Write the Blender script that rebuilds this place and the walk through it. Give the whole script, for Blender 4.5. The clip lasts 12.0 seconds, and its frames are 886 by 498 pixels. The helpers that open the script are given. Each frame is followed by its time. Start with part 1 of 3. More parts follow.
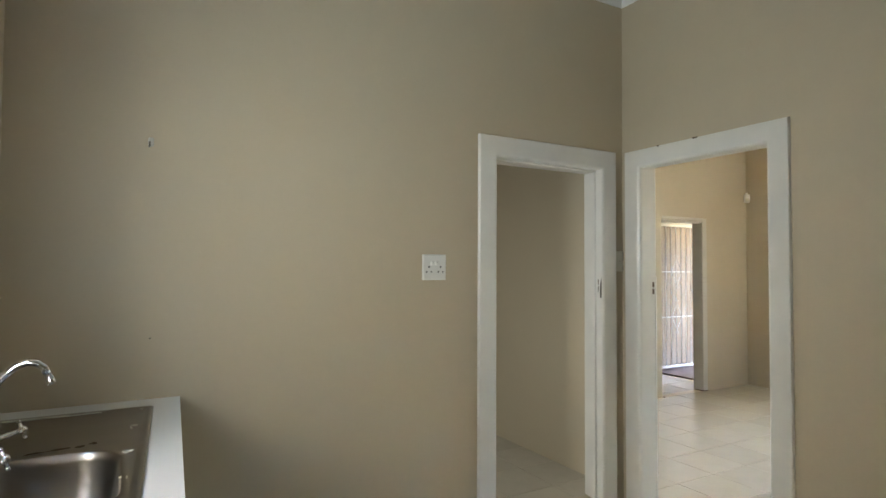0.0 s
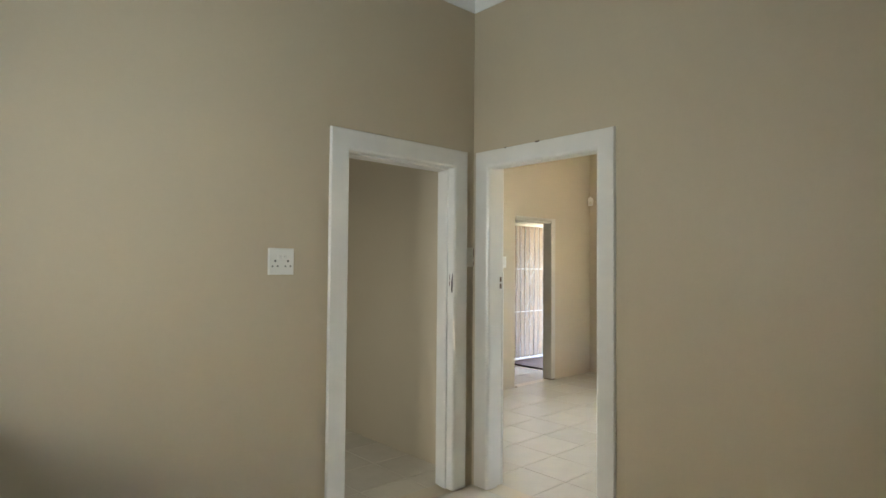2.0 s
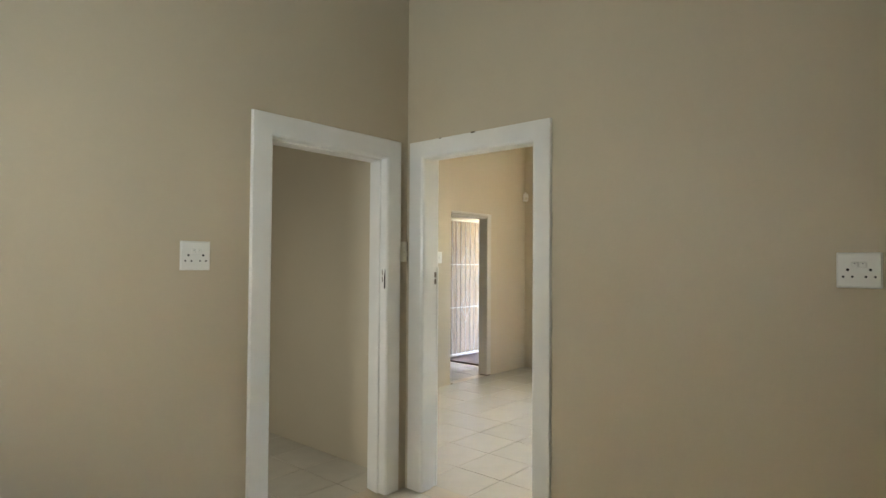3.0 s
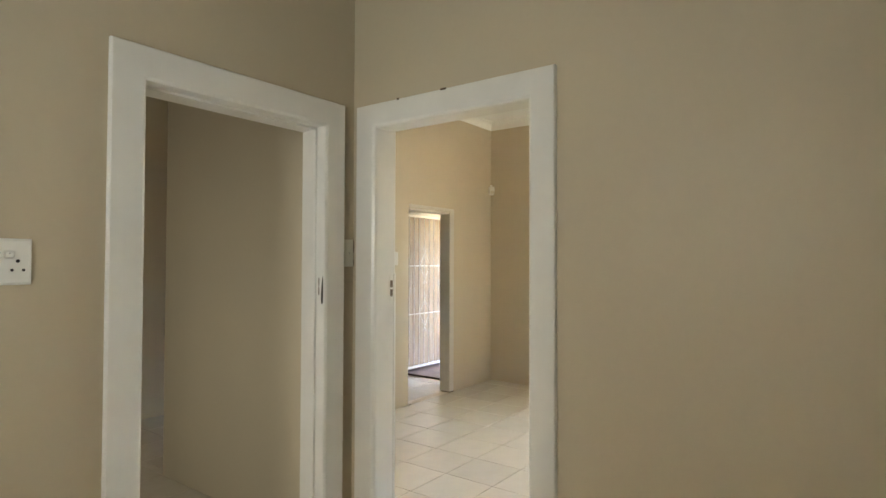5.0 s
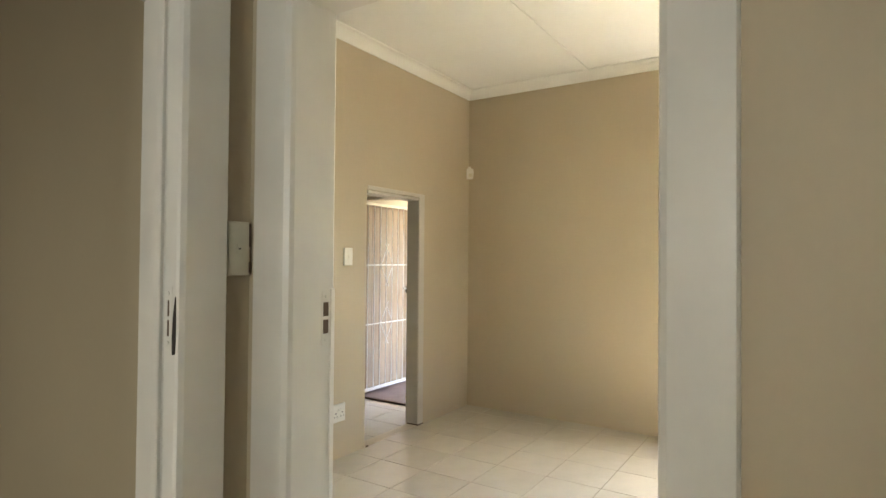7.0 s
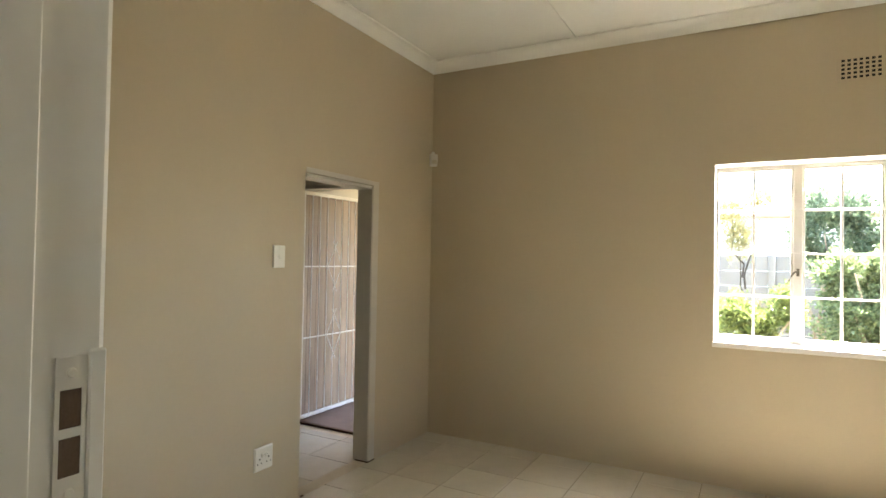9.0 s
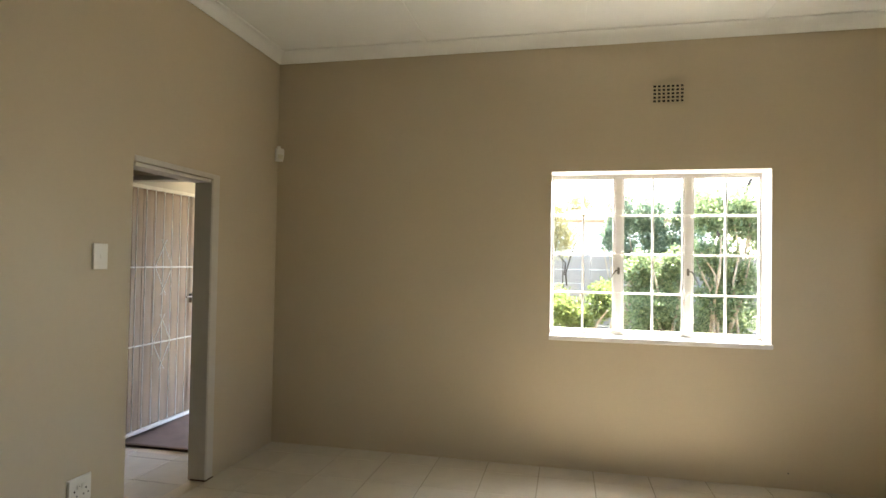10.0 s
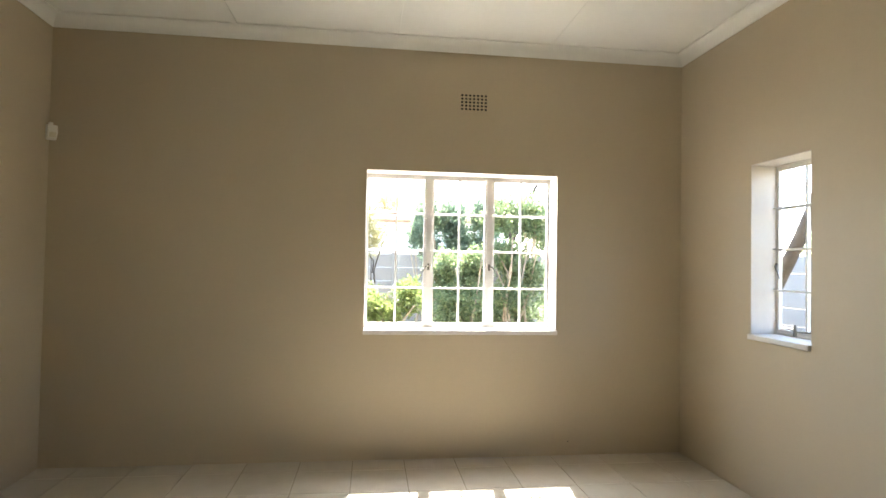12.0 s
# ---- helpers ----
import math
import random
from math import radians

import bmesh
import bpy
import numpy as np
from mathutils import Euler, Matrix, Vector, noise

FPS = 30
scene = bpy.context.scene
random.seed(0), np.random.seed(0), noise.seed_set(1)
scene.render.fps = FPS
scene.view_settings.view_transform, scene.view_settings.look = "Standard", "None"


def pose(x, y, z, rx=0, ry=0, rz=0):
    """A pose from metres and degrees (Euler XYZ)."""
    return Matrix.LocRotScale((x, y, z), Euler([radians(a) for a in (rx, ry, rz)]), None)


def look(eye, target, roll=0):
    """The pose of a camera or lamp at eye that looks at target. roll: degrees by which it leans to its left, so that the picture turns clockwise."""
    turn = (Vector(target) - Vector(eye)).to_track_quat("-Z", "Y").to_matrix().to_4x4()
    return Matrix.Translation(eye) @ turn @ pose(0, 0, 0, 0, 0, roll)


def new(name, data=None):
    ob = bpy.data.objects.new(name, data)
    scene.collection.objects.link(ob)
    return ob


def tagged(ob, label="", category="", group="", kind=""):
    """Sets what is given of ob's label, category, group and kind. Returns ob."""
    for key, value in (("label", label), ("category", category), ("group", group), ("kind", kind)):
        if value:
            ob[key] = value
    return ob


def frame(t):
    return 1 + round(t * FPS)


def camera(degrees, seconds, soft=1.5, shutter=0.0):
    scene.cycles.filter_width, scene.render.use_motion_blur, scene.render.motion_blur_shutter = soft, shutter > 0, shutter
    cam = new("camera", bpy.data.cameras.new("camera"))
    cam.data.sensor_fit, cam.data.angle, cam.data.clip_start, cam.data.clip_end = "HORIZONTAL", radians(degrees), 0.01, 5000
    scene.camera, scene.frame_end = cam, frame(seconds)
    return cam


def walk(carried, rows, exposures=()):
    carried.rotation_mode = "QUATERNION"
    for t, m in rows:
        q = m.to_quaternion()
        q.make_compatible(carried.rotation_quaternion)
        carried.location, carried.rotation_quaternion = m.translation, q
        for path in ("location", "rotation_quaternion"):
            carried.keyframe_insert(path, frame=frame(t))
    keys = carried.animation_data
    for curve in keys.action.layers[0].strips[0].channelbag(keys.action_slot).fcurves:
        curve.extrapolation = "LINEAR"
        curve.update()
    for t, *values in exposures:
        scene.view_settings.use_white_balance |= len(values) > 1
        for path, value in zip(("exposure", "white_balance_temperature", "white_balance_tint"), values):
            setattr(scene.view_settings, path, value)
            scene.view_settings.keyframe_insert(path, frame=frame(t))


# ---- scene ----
cam = camera(75.9, 12.0)
PATH = [
    (0, (-2.685, -2.505, 1.397), (-1.703, -0.764, 1.460), 0.3),
    (0.5, (-2.656, -2.532, 1.395), (-1.579, -0.848, 1.454), 0.6),
    (1, (-2.643, -2.539, 1.393), (-1.469, -0.921, 1.454), 0.6),
    (1.5, (-2.616, -2.546, 1.387), (-1.362, -0.990, 1.449), 0.6),
    (2, (-2.597, -2.558, 1.381), (-1.249, -1.081, 1.440), 0.5),
    (2.5, (-2.565, -2.545, 1.375), (-1.130, -1.153, 1.431), 0.5),
    (3, (-2.487, -2.478, 1.372), (-0.984, -1.159, 1.420), 0.4),
    (5, (-1.851, -1.893, 1.399), (-0.247, -0.699, 1.444), 0.2),
    (5.5, (-1.614, -1.697, 1.407), (0.003, -0.521, 1.445), 0.4),
    (6, (-1.376, -1.473, 1.412), (0.262, -0.327, 1.446), 0.5),
    (6.3, (-1.246, -1.375, 1.413), (0.408, -0.251, 1.447), 0.7),
    (6.5, (-1.139, -1.293, 1.408), (0.529, -0.191, 1.443), 0.6),
    (7, (-0.870, -1.095, 1.418), (0.812, -0.013, 1.452), 0.5),
    (8.8, (-0.196, -0.682, 1.434), (1.549, 0.294, 1.469), 0.9),
    (9.1, (-0.154, -0.631, 1.428), (1.613, 0.305, 1.464), 1.1),
    (9.5, (-0.122, -0.591, 1.430), (1.729, 0.167, 1.469), 1.0),
    (10, (-0.160, -0.538, 1.431), (1.794, -0.113, 1.475), 1.0),
    (10.5, (-0.153, -0.511, 1.420), (1.836, -0.308, 1.468), 1.0),
    (11, (-0.186, -0.485, 1.410), (1.813, -0.501, 1.463), 1.0),
    (11.5, (-0.189, -0.481, 1.413), (1.805, -0.621, 1.467), 1.0),
    (12, (-0.186, -0.473, 1.409), (1.798, -0.723, 1.461), 1.0),
]
EXPOSURES = [(0.0, 5.1, 6200, 10), (3.0, 5.15, 6350, 10), (5.5, 5.15, 6850, 11), (7.0, 5.02, 7000, 11), (9.0, 4.35, 6900, 11), (10.5, 3.98, 6700, 12), (12.0, 4.0, 6550, 13)]
walk(cam, [(t, look(eye, target, roll)) for t, eye, target, roll in PATH], EXPOSURES)

# ---- light ----
KX = -3.068             # face of the kitchen's west wall
SUN_WAY = Vector((-0.626, 0.065, -1.0)).normalized()
world = bpy.data.worlds.new("sky")
scene.world = world
world.use_nodes = True
wt = world.node_tree
sky = wt.nodes.new("ShaderNodeTexSky")
sky.sky_type = "NISHITA"
sky.sun_disc = False
sky.sun_elevation = math.asin(-SUN_WAY.z)
sky.sun_rotation = math.atan2(-SUN_WAY.x, -SUN_WAY.y)
wt.nodes["Background"].inputs["Strength"].default_value = 0.15
wt.links.new(sky.outputs["Color"], wt.nodes["Background"].inputs["Color"])

sun = new("sun", bpy.data.lights.new("sun", "SUN"))
sun.data.energy, sun.data.angle, sun.data.color = 5.0, radians(0.53), (1.0, 0.95, 0.87)
sun.matrix_world = look((20, -2, 22), Vector((20, -2, 22)) + SUN_WAY)


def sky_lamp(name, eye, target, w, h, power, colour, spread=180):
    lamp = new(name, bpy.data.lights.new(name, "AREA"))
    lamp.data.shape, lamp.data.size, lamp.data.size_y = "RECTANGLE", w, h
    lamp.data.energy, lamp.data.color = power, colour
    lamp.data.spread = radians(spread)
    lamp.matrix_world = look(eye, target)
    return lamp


# added area lamps that stand in for sky light: kitchen window, passage, east window
# turned north and up in the unseen window, as the main kitchen light
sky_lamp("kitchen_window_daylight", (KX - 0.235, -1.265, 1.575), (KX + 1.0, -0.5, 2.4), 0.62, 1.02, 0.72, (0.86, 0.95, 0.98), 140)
# lamp in a doorway never in view, lights the passage wall
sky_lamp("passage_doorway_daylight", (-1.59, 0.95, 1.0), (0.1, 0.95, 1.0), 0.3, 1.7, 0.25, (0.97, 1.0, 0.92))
# lamp just outside the top of window_1, brightens the living room
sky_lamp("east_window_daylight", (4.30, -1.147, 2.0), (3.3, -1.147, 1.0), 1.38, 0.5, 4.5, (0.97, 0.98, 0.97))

# ---- materials ----


def material(name, colour, rough=0.6, metal=0.0, spread=0.06, scale=3.0, fine=60.0, bump=0.05, tint=None, random_tone=0.0, spec=0.5, stretch=(1, 1, 1)):
    """A surface with a broad and a fine variation of tone, and fine relief."""
    m = bpy.data.materials.new(name)
    m.use_nodes = True
    t = m.node_tree
    n, l = t.nodes, t.links
    b = n["Principled BSDF"]
    b.inputs["Metallic"].default_value = metal
    b.inputs["Specular IOR Level"].default_value = spec
    co = n.new("ShaderNodeTexCoord")
    mp = n.new("ShaderNodeMapping")
    mp.inputs["Scale"].default_value = stretch
    l.new(co.outputs["Object"], mp.inputs["Vector"])
    broad = n.new("ShaderNodeTexNoise")
    broad.inputs["Scale"].default_value, broad.inputs["Detail"].default_value = scale, 4
    grain = n.new("ShaderNodeTexNoise")
    grain.inputs["Scale"].default_value, grain.inputs["Detail"].default_value = fine, 3
    for q in (broad, grain):
        l.new(mp.outputs["Vector"], q.inputs["Vector"])
    ramp = n.new("ShaderNodeMixRGB")
    ramp.inputs[1].default_value = (*colour, 1)
    ramp.inputs[2].default_value = (*(tint or [c * (1 - 2.5 * spread) for c in colour]), 1)
    k = n.new("ShaderNodeMapRange")
    k.inputs["From Min"].default_value, k.inputs["From Max"].default_value = 0.35, 0.75
    l.new(broad.outputs["Fac"], k.inputs["Value"])
    l.new(k.outputs["Result"], ramp.inputs[0])
    tone = n.new("ShaderNodeMixRGB")
    tone.blend_type = "MULTIPLY"
    tone.inputs[0].default_value = 1.0
    l.new(ramp.outputs[0], tone.inputs[1])
    g = n.new("ShaderNodeMapRange")
    g.inputs["To Min"].default_value, g.inputs["To Max"].default_value = 1 - spread, 1 + spread
    l.new(grain.outputs["Fac"], g.inputs["Value"])
    last = g.outputs["Result"]
    if random_tone:
        info = n.new("ShaderNodeObjectInfo")
        r = n.new("ShaderNodeMapRange")
        r.inputs["To Min"].default_value, r.inputs["To Max"].default_value = 1 - random_tone, 1 + random_tone
        l.new(info.outputs["Random"], r.inputs["Value"])
        mul = n.new("ShaderNodeMath")
        mul.operation = "MULTIPLY"
        l.new(last, mul.inputs[0])
        l.new(r.outputs["Result"], mul.inputs[1])
        last = mul.outputs[0]
    l.new(last, tone.inputs[2])
    l.new(tone.outputs[0], b.inputs["Base Color"])
    rr = n.new("ShaderNodeMapRange")
    rr.inputs["To Min"].default_value, rr.inputs["To Max"].default_value = max(rough - 0.08, 0.02), min(rough + 0.08, 1)
    l.new(broad.outputs["Fac"], rr.inputs["Value"])
    l.new(rr.outputs["Result"], b.inputs["Roughness"])
    if bump:
        bp = n.new("ShaderNodeBump")
        bp.inputs["Strength"].default_value, bp.inputs["Distance"].default_value = bump, 0.004
        l.new(grain.outputs["Fac"], bp.inputs["Height"])
        l.new(bp.outputs["Normal"], b.inputs["Normal"])
    return m


WALL = material("beige_wall_paint", (0.50, 0.42, 0.30), rough=0.55, spread=0.02, scale=1.4, fine=45, bump=0.10)
OUTWALL = material("outside_plaster", (0.45, 0.40, 0.34), rough=0.8, spread=0.04, scale=2, fine=70, bump=0.2)
CEIL = material("white_ceiling_paint", (0.80, 0.79, 0.75), rough=0.7, spread=0.02, scale=1.2, fine=30, bump=0.05)
GLOSSW = material("white_gloss_paint", (0.71, 0.68, 0.63), rough=0.32, spread=0.025, scale=5, fine=25, bump=0.10)
REVEAL = material("white_matt_paint", (0.60, 0.54, 0.49), rough=0.6, spread=0.03, scale=4, fine=40, bump=0.12)
WINDOWW = material("aged_white_window_paint", (0.74, 0.71, 0.68), rough=0.4, spread=0.05, scale=6, fine=30, bump=0.12, tint=(0.64, 0.60, 0.55))
GATEP = material("dull_white_gate_paint", (0.60, 0.56, 0.50), rough=0.45, spread=0.06, scale=9, fine=60, bump=0.1, tint=(0.50, 0.44, 0.37))
GREYGLOSS = material("grey_gloss_paint", (0.55, 0.51, 0.45), rough=0.35, spread=0.03, scale=5, fine=25, bump=0.10)
TILE = material("cream_floor_tile", (0.60, 0.545, 0.45), rough=0.22, spread=0.03, scale=7, fine=40, bump=0.02, random_tone=0.035)
GROUT = material("grey_grout", (0.30, 0.26, 0.20), rough=0.9, spread=0.12, scale=9, fine=120, bump=0.2)
PLASTIC = material("white_plastic", (0.74, 0.72, 0.67), rough=0.3, spread=0.01, bump=0)
CREAM = material("cream_plastic", (0.66, 0.62, 0.50), rough=0.4, spread=0.03, bump=0.03)
# near-black: shade painted into holes, also rocker marks and distant panes
DARK = material("dark_recess", (0.02, 0.018, 0.015), rough=0.8, spread=0.1, bump=0)
# bare wood, also the shade inside the latch slots
BAREWOOD = material("torn_bare_wood", (0.12, 0.07, 0.04), rough=0.8, spread=0.2, bump=0.3, fine=200)
STEEL = material("brushed_steel", (0.32, 0.29, 0.255), rough=0.32, metal=1.0, spread=0.05, scale=3, fine=220, bump=0.02, stretch=(0.15, 1, 1))
CHROME = material("chrome", (0.82, 0.82, 0.82), rough=0.08, metal=1.0, spread=0.02, bump=0)
DULLMETAL = material("dull_dark_metal", (0.20, 0.18, 0.15), rough=0.45, metal=0.8, spread=0.15, bump=0.05)
WORKTOP = material("white_melamine", (0.66, 0.66, 0.66), rough=0.35, spread=0.015, bump=0.02)
PUTTY = material("dried_white_sealant", (0.60, 0.58, 0.52), rough=0.7, spread=0.08, bump=0.3)
RECESSWOOD = material("dark_splintered_wood", (0.045, 0.032, 0.024), rough=0.85, spread=0.25, bump=0.4, fine=150)
RUST = material("rusty_stain", (0.15, 0.11, 0.08), rough=0.8, spread=0.3, scale=30, bump=0.2)
DOORWOOD = material("weathered_timber", (0.26, 0.175, 0.11), rough=0.65, spread=0.05, scale=2.2, fine=26, bump=0.25, tint=(0.165, 0.105, 0.065), stretch=(7, 7, 0.8), random_tone=0.025)
STOEP = material("red_brown_stoep_polish", (0.15, 0.095, 0.075), rough=0.5, spread=0.15, scale=4, fine=60, bump=0.12)
SOIL = material("dry_garden_ground", (0.16, 0.13, 0.085), rough=0.95, spread=0.2, scale=0.8, fine=14, bump=0.5, tint=(0.08, 0.09, 0.035))
CONCRETE = material("painted_precast_concrete", (0.28, 0.25, 0.225), rough=0.85, spread=0.06, scale=2, fine=50, bump=0.25, tint=(0.22, 0.20, 0.18))
WHITECONC = material("white_painted_precast_concrete", (0.21, 0.205, 0.20), rough=0.8, spread=0.05, scale=2, fine=50, bump=0.2)
TWIG = material("tan_twig_bark", (0.42, 0.33, 0.24), rough=0.9, spread=0.2, scale=8, fine=50, bump=0.4)
BARK = material("grey_brown_bark", (0.07, 0.052, 0.04), rough=0.95, spread=0.25, scale=6, fine=40, bump=0.8, stretch=(3, 3, 0.7))
ROOFTILE = material("terracotta_roof_tile", (0.40, 0.22, 0.14), rough=0.8, spread=0.12, scale=3, fine=20, bump=0.3)
HOUSEWHITE = material("white_house_plaster", (0.80, 0.79, 0.76), rough=0.8, spread=0.03, scale=2, fine=40, bump=0.1)


def leaf_material(name, colour, other):
    m = bpy.data.materials.new(name)
    m.use_nodes = True
    n, l = m.node_tree.nodes, m.node_tree.links
    b = n["Principled BSDF"]
    geo = n.new("ShaderNodeNewGeometry")
    mix = n.new("ShaderNodeMixRGB")
    mix.inputs[1].default_value, mix.inputs[2].default_value = (*colour, 1), (*other, 1)
    l.new(geo.outputs["Random Per Island"], mix.inputs[0])
    l.new(mix.outputs[0], b.inputs["Base Color"])
    b.inputs["Roughness"].default_value = 0.45
    thin = n.new("ShaderNodeBsdfTranslucent")
    l.new(mix.outputs[0], thin.inputs["Color"])
    add = n.new("ShaderNodeMixShader")
    add.inputs[0].default_value = 0.5
    l.new(b.outputs[0], add.inputs[1])
    l.new(thin.outputs[0], add.inputs[2])
    l.new(add.outputs[0], n["Material Output"].inputs["Surface"])
    return m


LEAF = leaf_material("green_leaf", (0.10, 0.14, 0.06), (0.30, 0.36, 0.19))
LEAFDARK = leaf_material("blue_green_leaf", (0.095, 0.14, 0.09), (0.26, 0.33, 0.22))
LEAFLIME = leaf_material("lime_leaf", (0.09, 0.12, 0.03), (0.27, 0.32, 0.11))
LEAFGOLD = leaf_material("golden_leaf", (0.34, 0.28, 0.14), (0.22, 0.22, 0.10))


def glass_material():
    m = bpy.data.materials.new("window_glass")
    m.use_nodes = True
    n, l = m.node_tree.nodes, m.node_tree.links
    clear, shine, mix, edge, power, gain = (n.new(k) for k in ("ShaderNodeBsdfTransparent", "ShaderNodeBsdfGlossy", "ShaderNodeMixShader", "ShaderNodeLayerWeight", "ShaderNodeMath", "ShaderNodeMath"))
    clear.inputs["Color"].default_value = (0.95, 0.97, 0.96, 1)
    shine.inputs["Roughness"].default_value = 0.02
    power.operation, gain.operation = "POWER", "MULTIPLY_ADD"
    l.new(edge.outputs["Facing"], power.inputs[0])
    power.inputs[1].default_value = 5.0
    l.new(power.outputs[0], gain.inputs[0])
    gain.inputs[1].default_value, gain.inputs[2].default_value = 0.7, 0.03
    l.new(gain.outputs[0], mix.inputs[0])
    l.new(clear.outputs[0], mix.inputs[1])
    l.new(shine.outputs[0], mix.inputs[2])
    l.new(mix.outputs[0], n["Material Output"].inputs["Surface"])
    return m


GLASS = glass_material()

# ---- building helpers ----


def mesh_of(name, bm, mat, smooth=False):
    me = bpy.data.meshes.new(name)
    bmesh.ops.recalc_face_normals(bm, faces=bm.faces[:])
    bm.to_mesh(me)
    bm.free()
    for m in mat if isinstance(mat, (list, tuple)) else [mat]:
        me.materials.append(m)
    if smooth:
        for p in me.polygons:
            p.use_smooth = True
    return me


def part(name, bm, mat, parent=None, label="", smooth=False):
    ob = new(name, mesh_of(name, bm, mat, smooth))
    if parent is not None:
        ob.parent = parent
    if label:
        ob["label"] = label
    return ob


def empty(name, m=None):
    ob = new(name)
    ob.empty_display_size = 0.1
    if m is not None:
        ob.matrix_world = m
    return ob


def box(bm, x0, x1, y0, y1, z0, z1, bevel=0.0, seg=1):
    r = bmesh.ops.create_cube(bm, size=1)
    vs = r["verts"]
    for v in vs:
        v.co = Vector(((x0 + x1) / 2 + v.co.x * (x1 - x0), (y0 + y1) / 2 + v.co.y * (y1 - y0), (z0 + z1) / 2 + v.co.z * (z1 - z0)))
    if bevel:
        es = list({e for v in vs for e in v.link_edges})
        bmesh.ops.bevel(bm, geom=es, offset=bevel, segments=seg, affect="EDGES", profile=0.5)
    return bm


def boxes(*rows, bevel=0.0, seg=1):
    bm = bmesh.new()
    for r in rows:
        box(bm, *r, bevel=bevel, seg=seg)
    return bm


def tube(bm, points, radius, sides=8, close_ends=True):
    """A round bar along points; radius one number or one a point."""
    pts = [Vector(p) for p in points]
    rad = radius if isinstance(radius, (list, tuple)) else [radius] * len(pts)
    rings, ref = [], None
    for i, p in enumerate(pts):
        d = (pts[min(i + 1, len(pts) - 1)] - pts[max(i - 1, 0)]).normalized()
        if ref is None:
            ref = d.orthogonal().normalized()
        ref = (ref - d * ref.dot(d)).normalized()
        side = d.cross(ref)
        rings.append([bm.verts.new(p + rad[i] * (math.cos(a) * ref + math.sin(a) * side)) for a in (2 * math.pi * k / sides for k in range(sides))])
    for a, b in zip(rings, rings[1:]):
        for k in range(sides):
            bm.faces.new((a[k], a[(k + 1) % sides], b[(k + 1) % sides], b[k]))
    if close_ends:
        bm.faces.new(rings[0][::-1])
        bm.faces.new(rings[-1])
    return bm


def grid_solid(us, vs, solid, lo, hi, place):
    """A slab from lo to hi with cells left open: faces only where solid meets air. place(u, v, w) gives the point."""
    bm = bmesh.new()
    verts = {}

    def vert(i, j, w):
        key = (i, j, w)
        if key not in verts:
            verts[key] = bm.verts.new(place(us[i], vs[j], hi if w else lo))
        return verts[key]

    nu, nv = len(us) - 1, len(vs) - 1

    def full(i, j):
        return 0 <= i < nu and 0 <= j < nv and solid(i, j)

    for i in range(nu):
        for j in range(nv):
            if not full(i, j):
                continue
            for w in (0, 1):
                bm.faces.new([vert(i, j, w), vert(i + 1, j, w), vert(i + 1, j + 1, w), vert(i, j + 1, w)])
            for (di, dj), (a, b) in (((-1, 0), ((i, j), (i, j + 1))), ((1, 0), ((i + 1, j), (i + 1, j + 1))), ((0, -1), ((i, j), (i + 1, j))), ((0, 1), ((i, j + 1), (i + 1, j + 1)))):
                if not full(i + di, j + dj):
                    bm.faces.new([vert(*a, 0), vert(*b, 0), vert(*b, 1), vert(*a, 1)])
    return bm


def wall(name, axis, lo, hi, a0, a1, z0, z1, holes=(), mat=None, label=""):
    """A wall of constant x or y from lo to hi, with openings (a0, a1, z0, z1) through it."""
    us = sorted({a0, a1, *(h for r in holes for h in r[:2])})
    vs = sorted({z0, z1, *(h for r in holes for h in r[2:])})

    def solid(i, j):
        u, v = (us[i] + us[i + 1]) / 2, (vs[j] + vs[j + 1]) / 2
        return not any(r[0] < u < r[1] and r[2] < v < r[3] for r in holes)

    place = (lambda u, v, w: (w, u, v)) if axis == "x" else (lambda u, v, w: (u, w, v))
    ob = part(name, grid_solid(us, vs, solid, lo, hi, place), mat or WALL)
    return tagged(ob, label or "plastered wall painted matt beige", "wall", kind="structure")


# ---- the large structure ----
TOP, TOPK = 3.054, 3.10
D1 = (-1.063, -0.074)   # door_1, outer edges along x
D2 = (-1.018, -0.035)  # door_2, outer edges along y
HEAD = 2.10
FDZ = 1.936             # top of the hall opening
FD = (2.414, 3.142)     # hall opening along x
W1 = (-1.856, -0.426, 0.897, 2.085)
W2 = (2.622, 3.120, 0.975, 2.067)
KW = (-1.58, -0.95, 1.05, 2.10)
FRONT = (1.88, 2.80)
PW = (0.70, 1.20, 0.0, 2.0)   # unseen doorway on the west side of the passage, cut for its lamp
XF, YL, YR = 3.936, 1.703, -2.843
NT, ET, LT, PX = 0.14, 0.138, 0.10, 0.06    # thickness of the kitchen's north and east walls

wall("wall_kitchen_west", "x", KX - 0.25, KX, -3.95, NT, -0.2, 3.2, [KW])
wall("wall_kitchen_south", "y", -3.95, -3.7, KX, 0.0, -0.2, 3.2)
wall("wall_kitchen_north", "y", 0.0, NT, KX, 0.0, -0.2, 3.2, [(D1[0] + 0.03, D1[1] - 0.03, 0, HEAD - 0.03)])
wall("wall_kitchen_east", "x", 0.0, ET, -3.95, NT, -0.2, 3.2, [(D2[0] + 0.03, D2[1] - 0.03, 0, HEAD - 0.03)])
wall("wall_passage_east", "x", PX, 0.25, NT, YL + LT, -0.2, 3.2)
wall("wall_passage_west", "x", -1.6, -1.4, NT, 3.25, -0.2, 3.2, [PW])
wall("wall_living_north", "y", YL, YL + LT, 0.25, XF, -0.2, 3.2, [(*FD, 0, FDZ)])
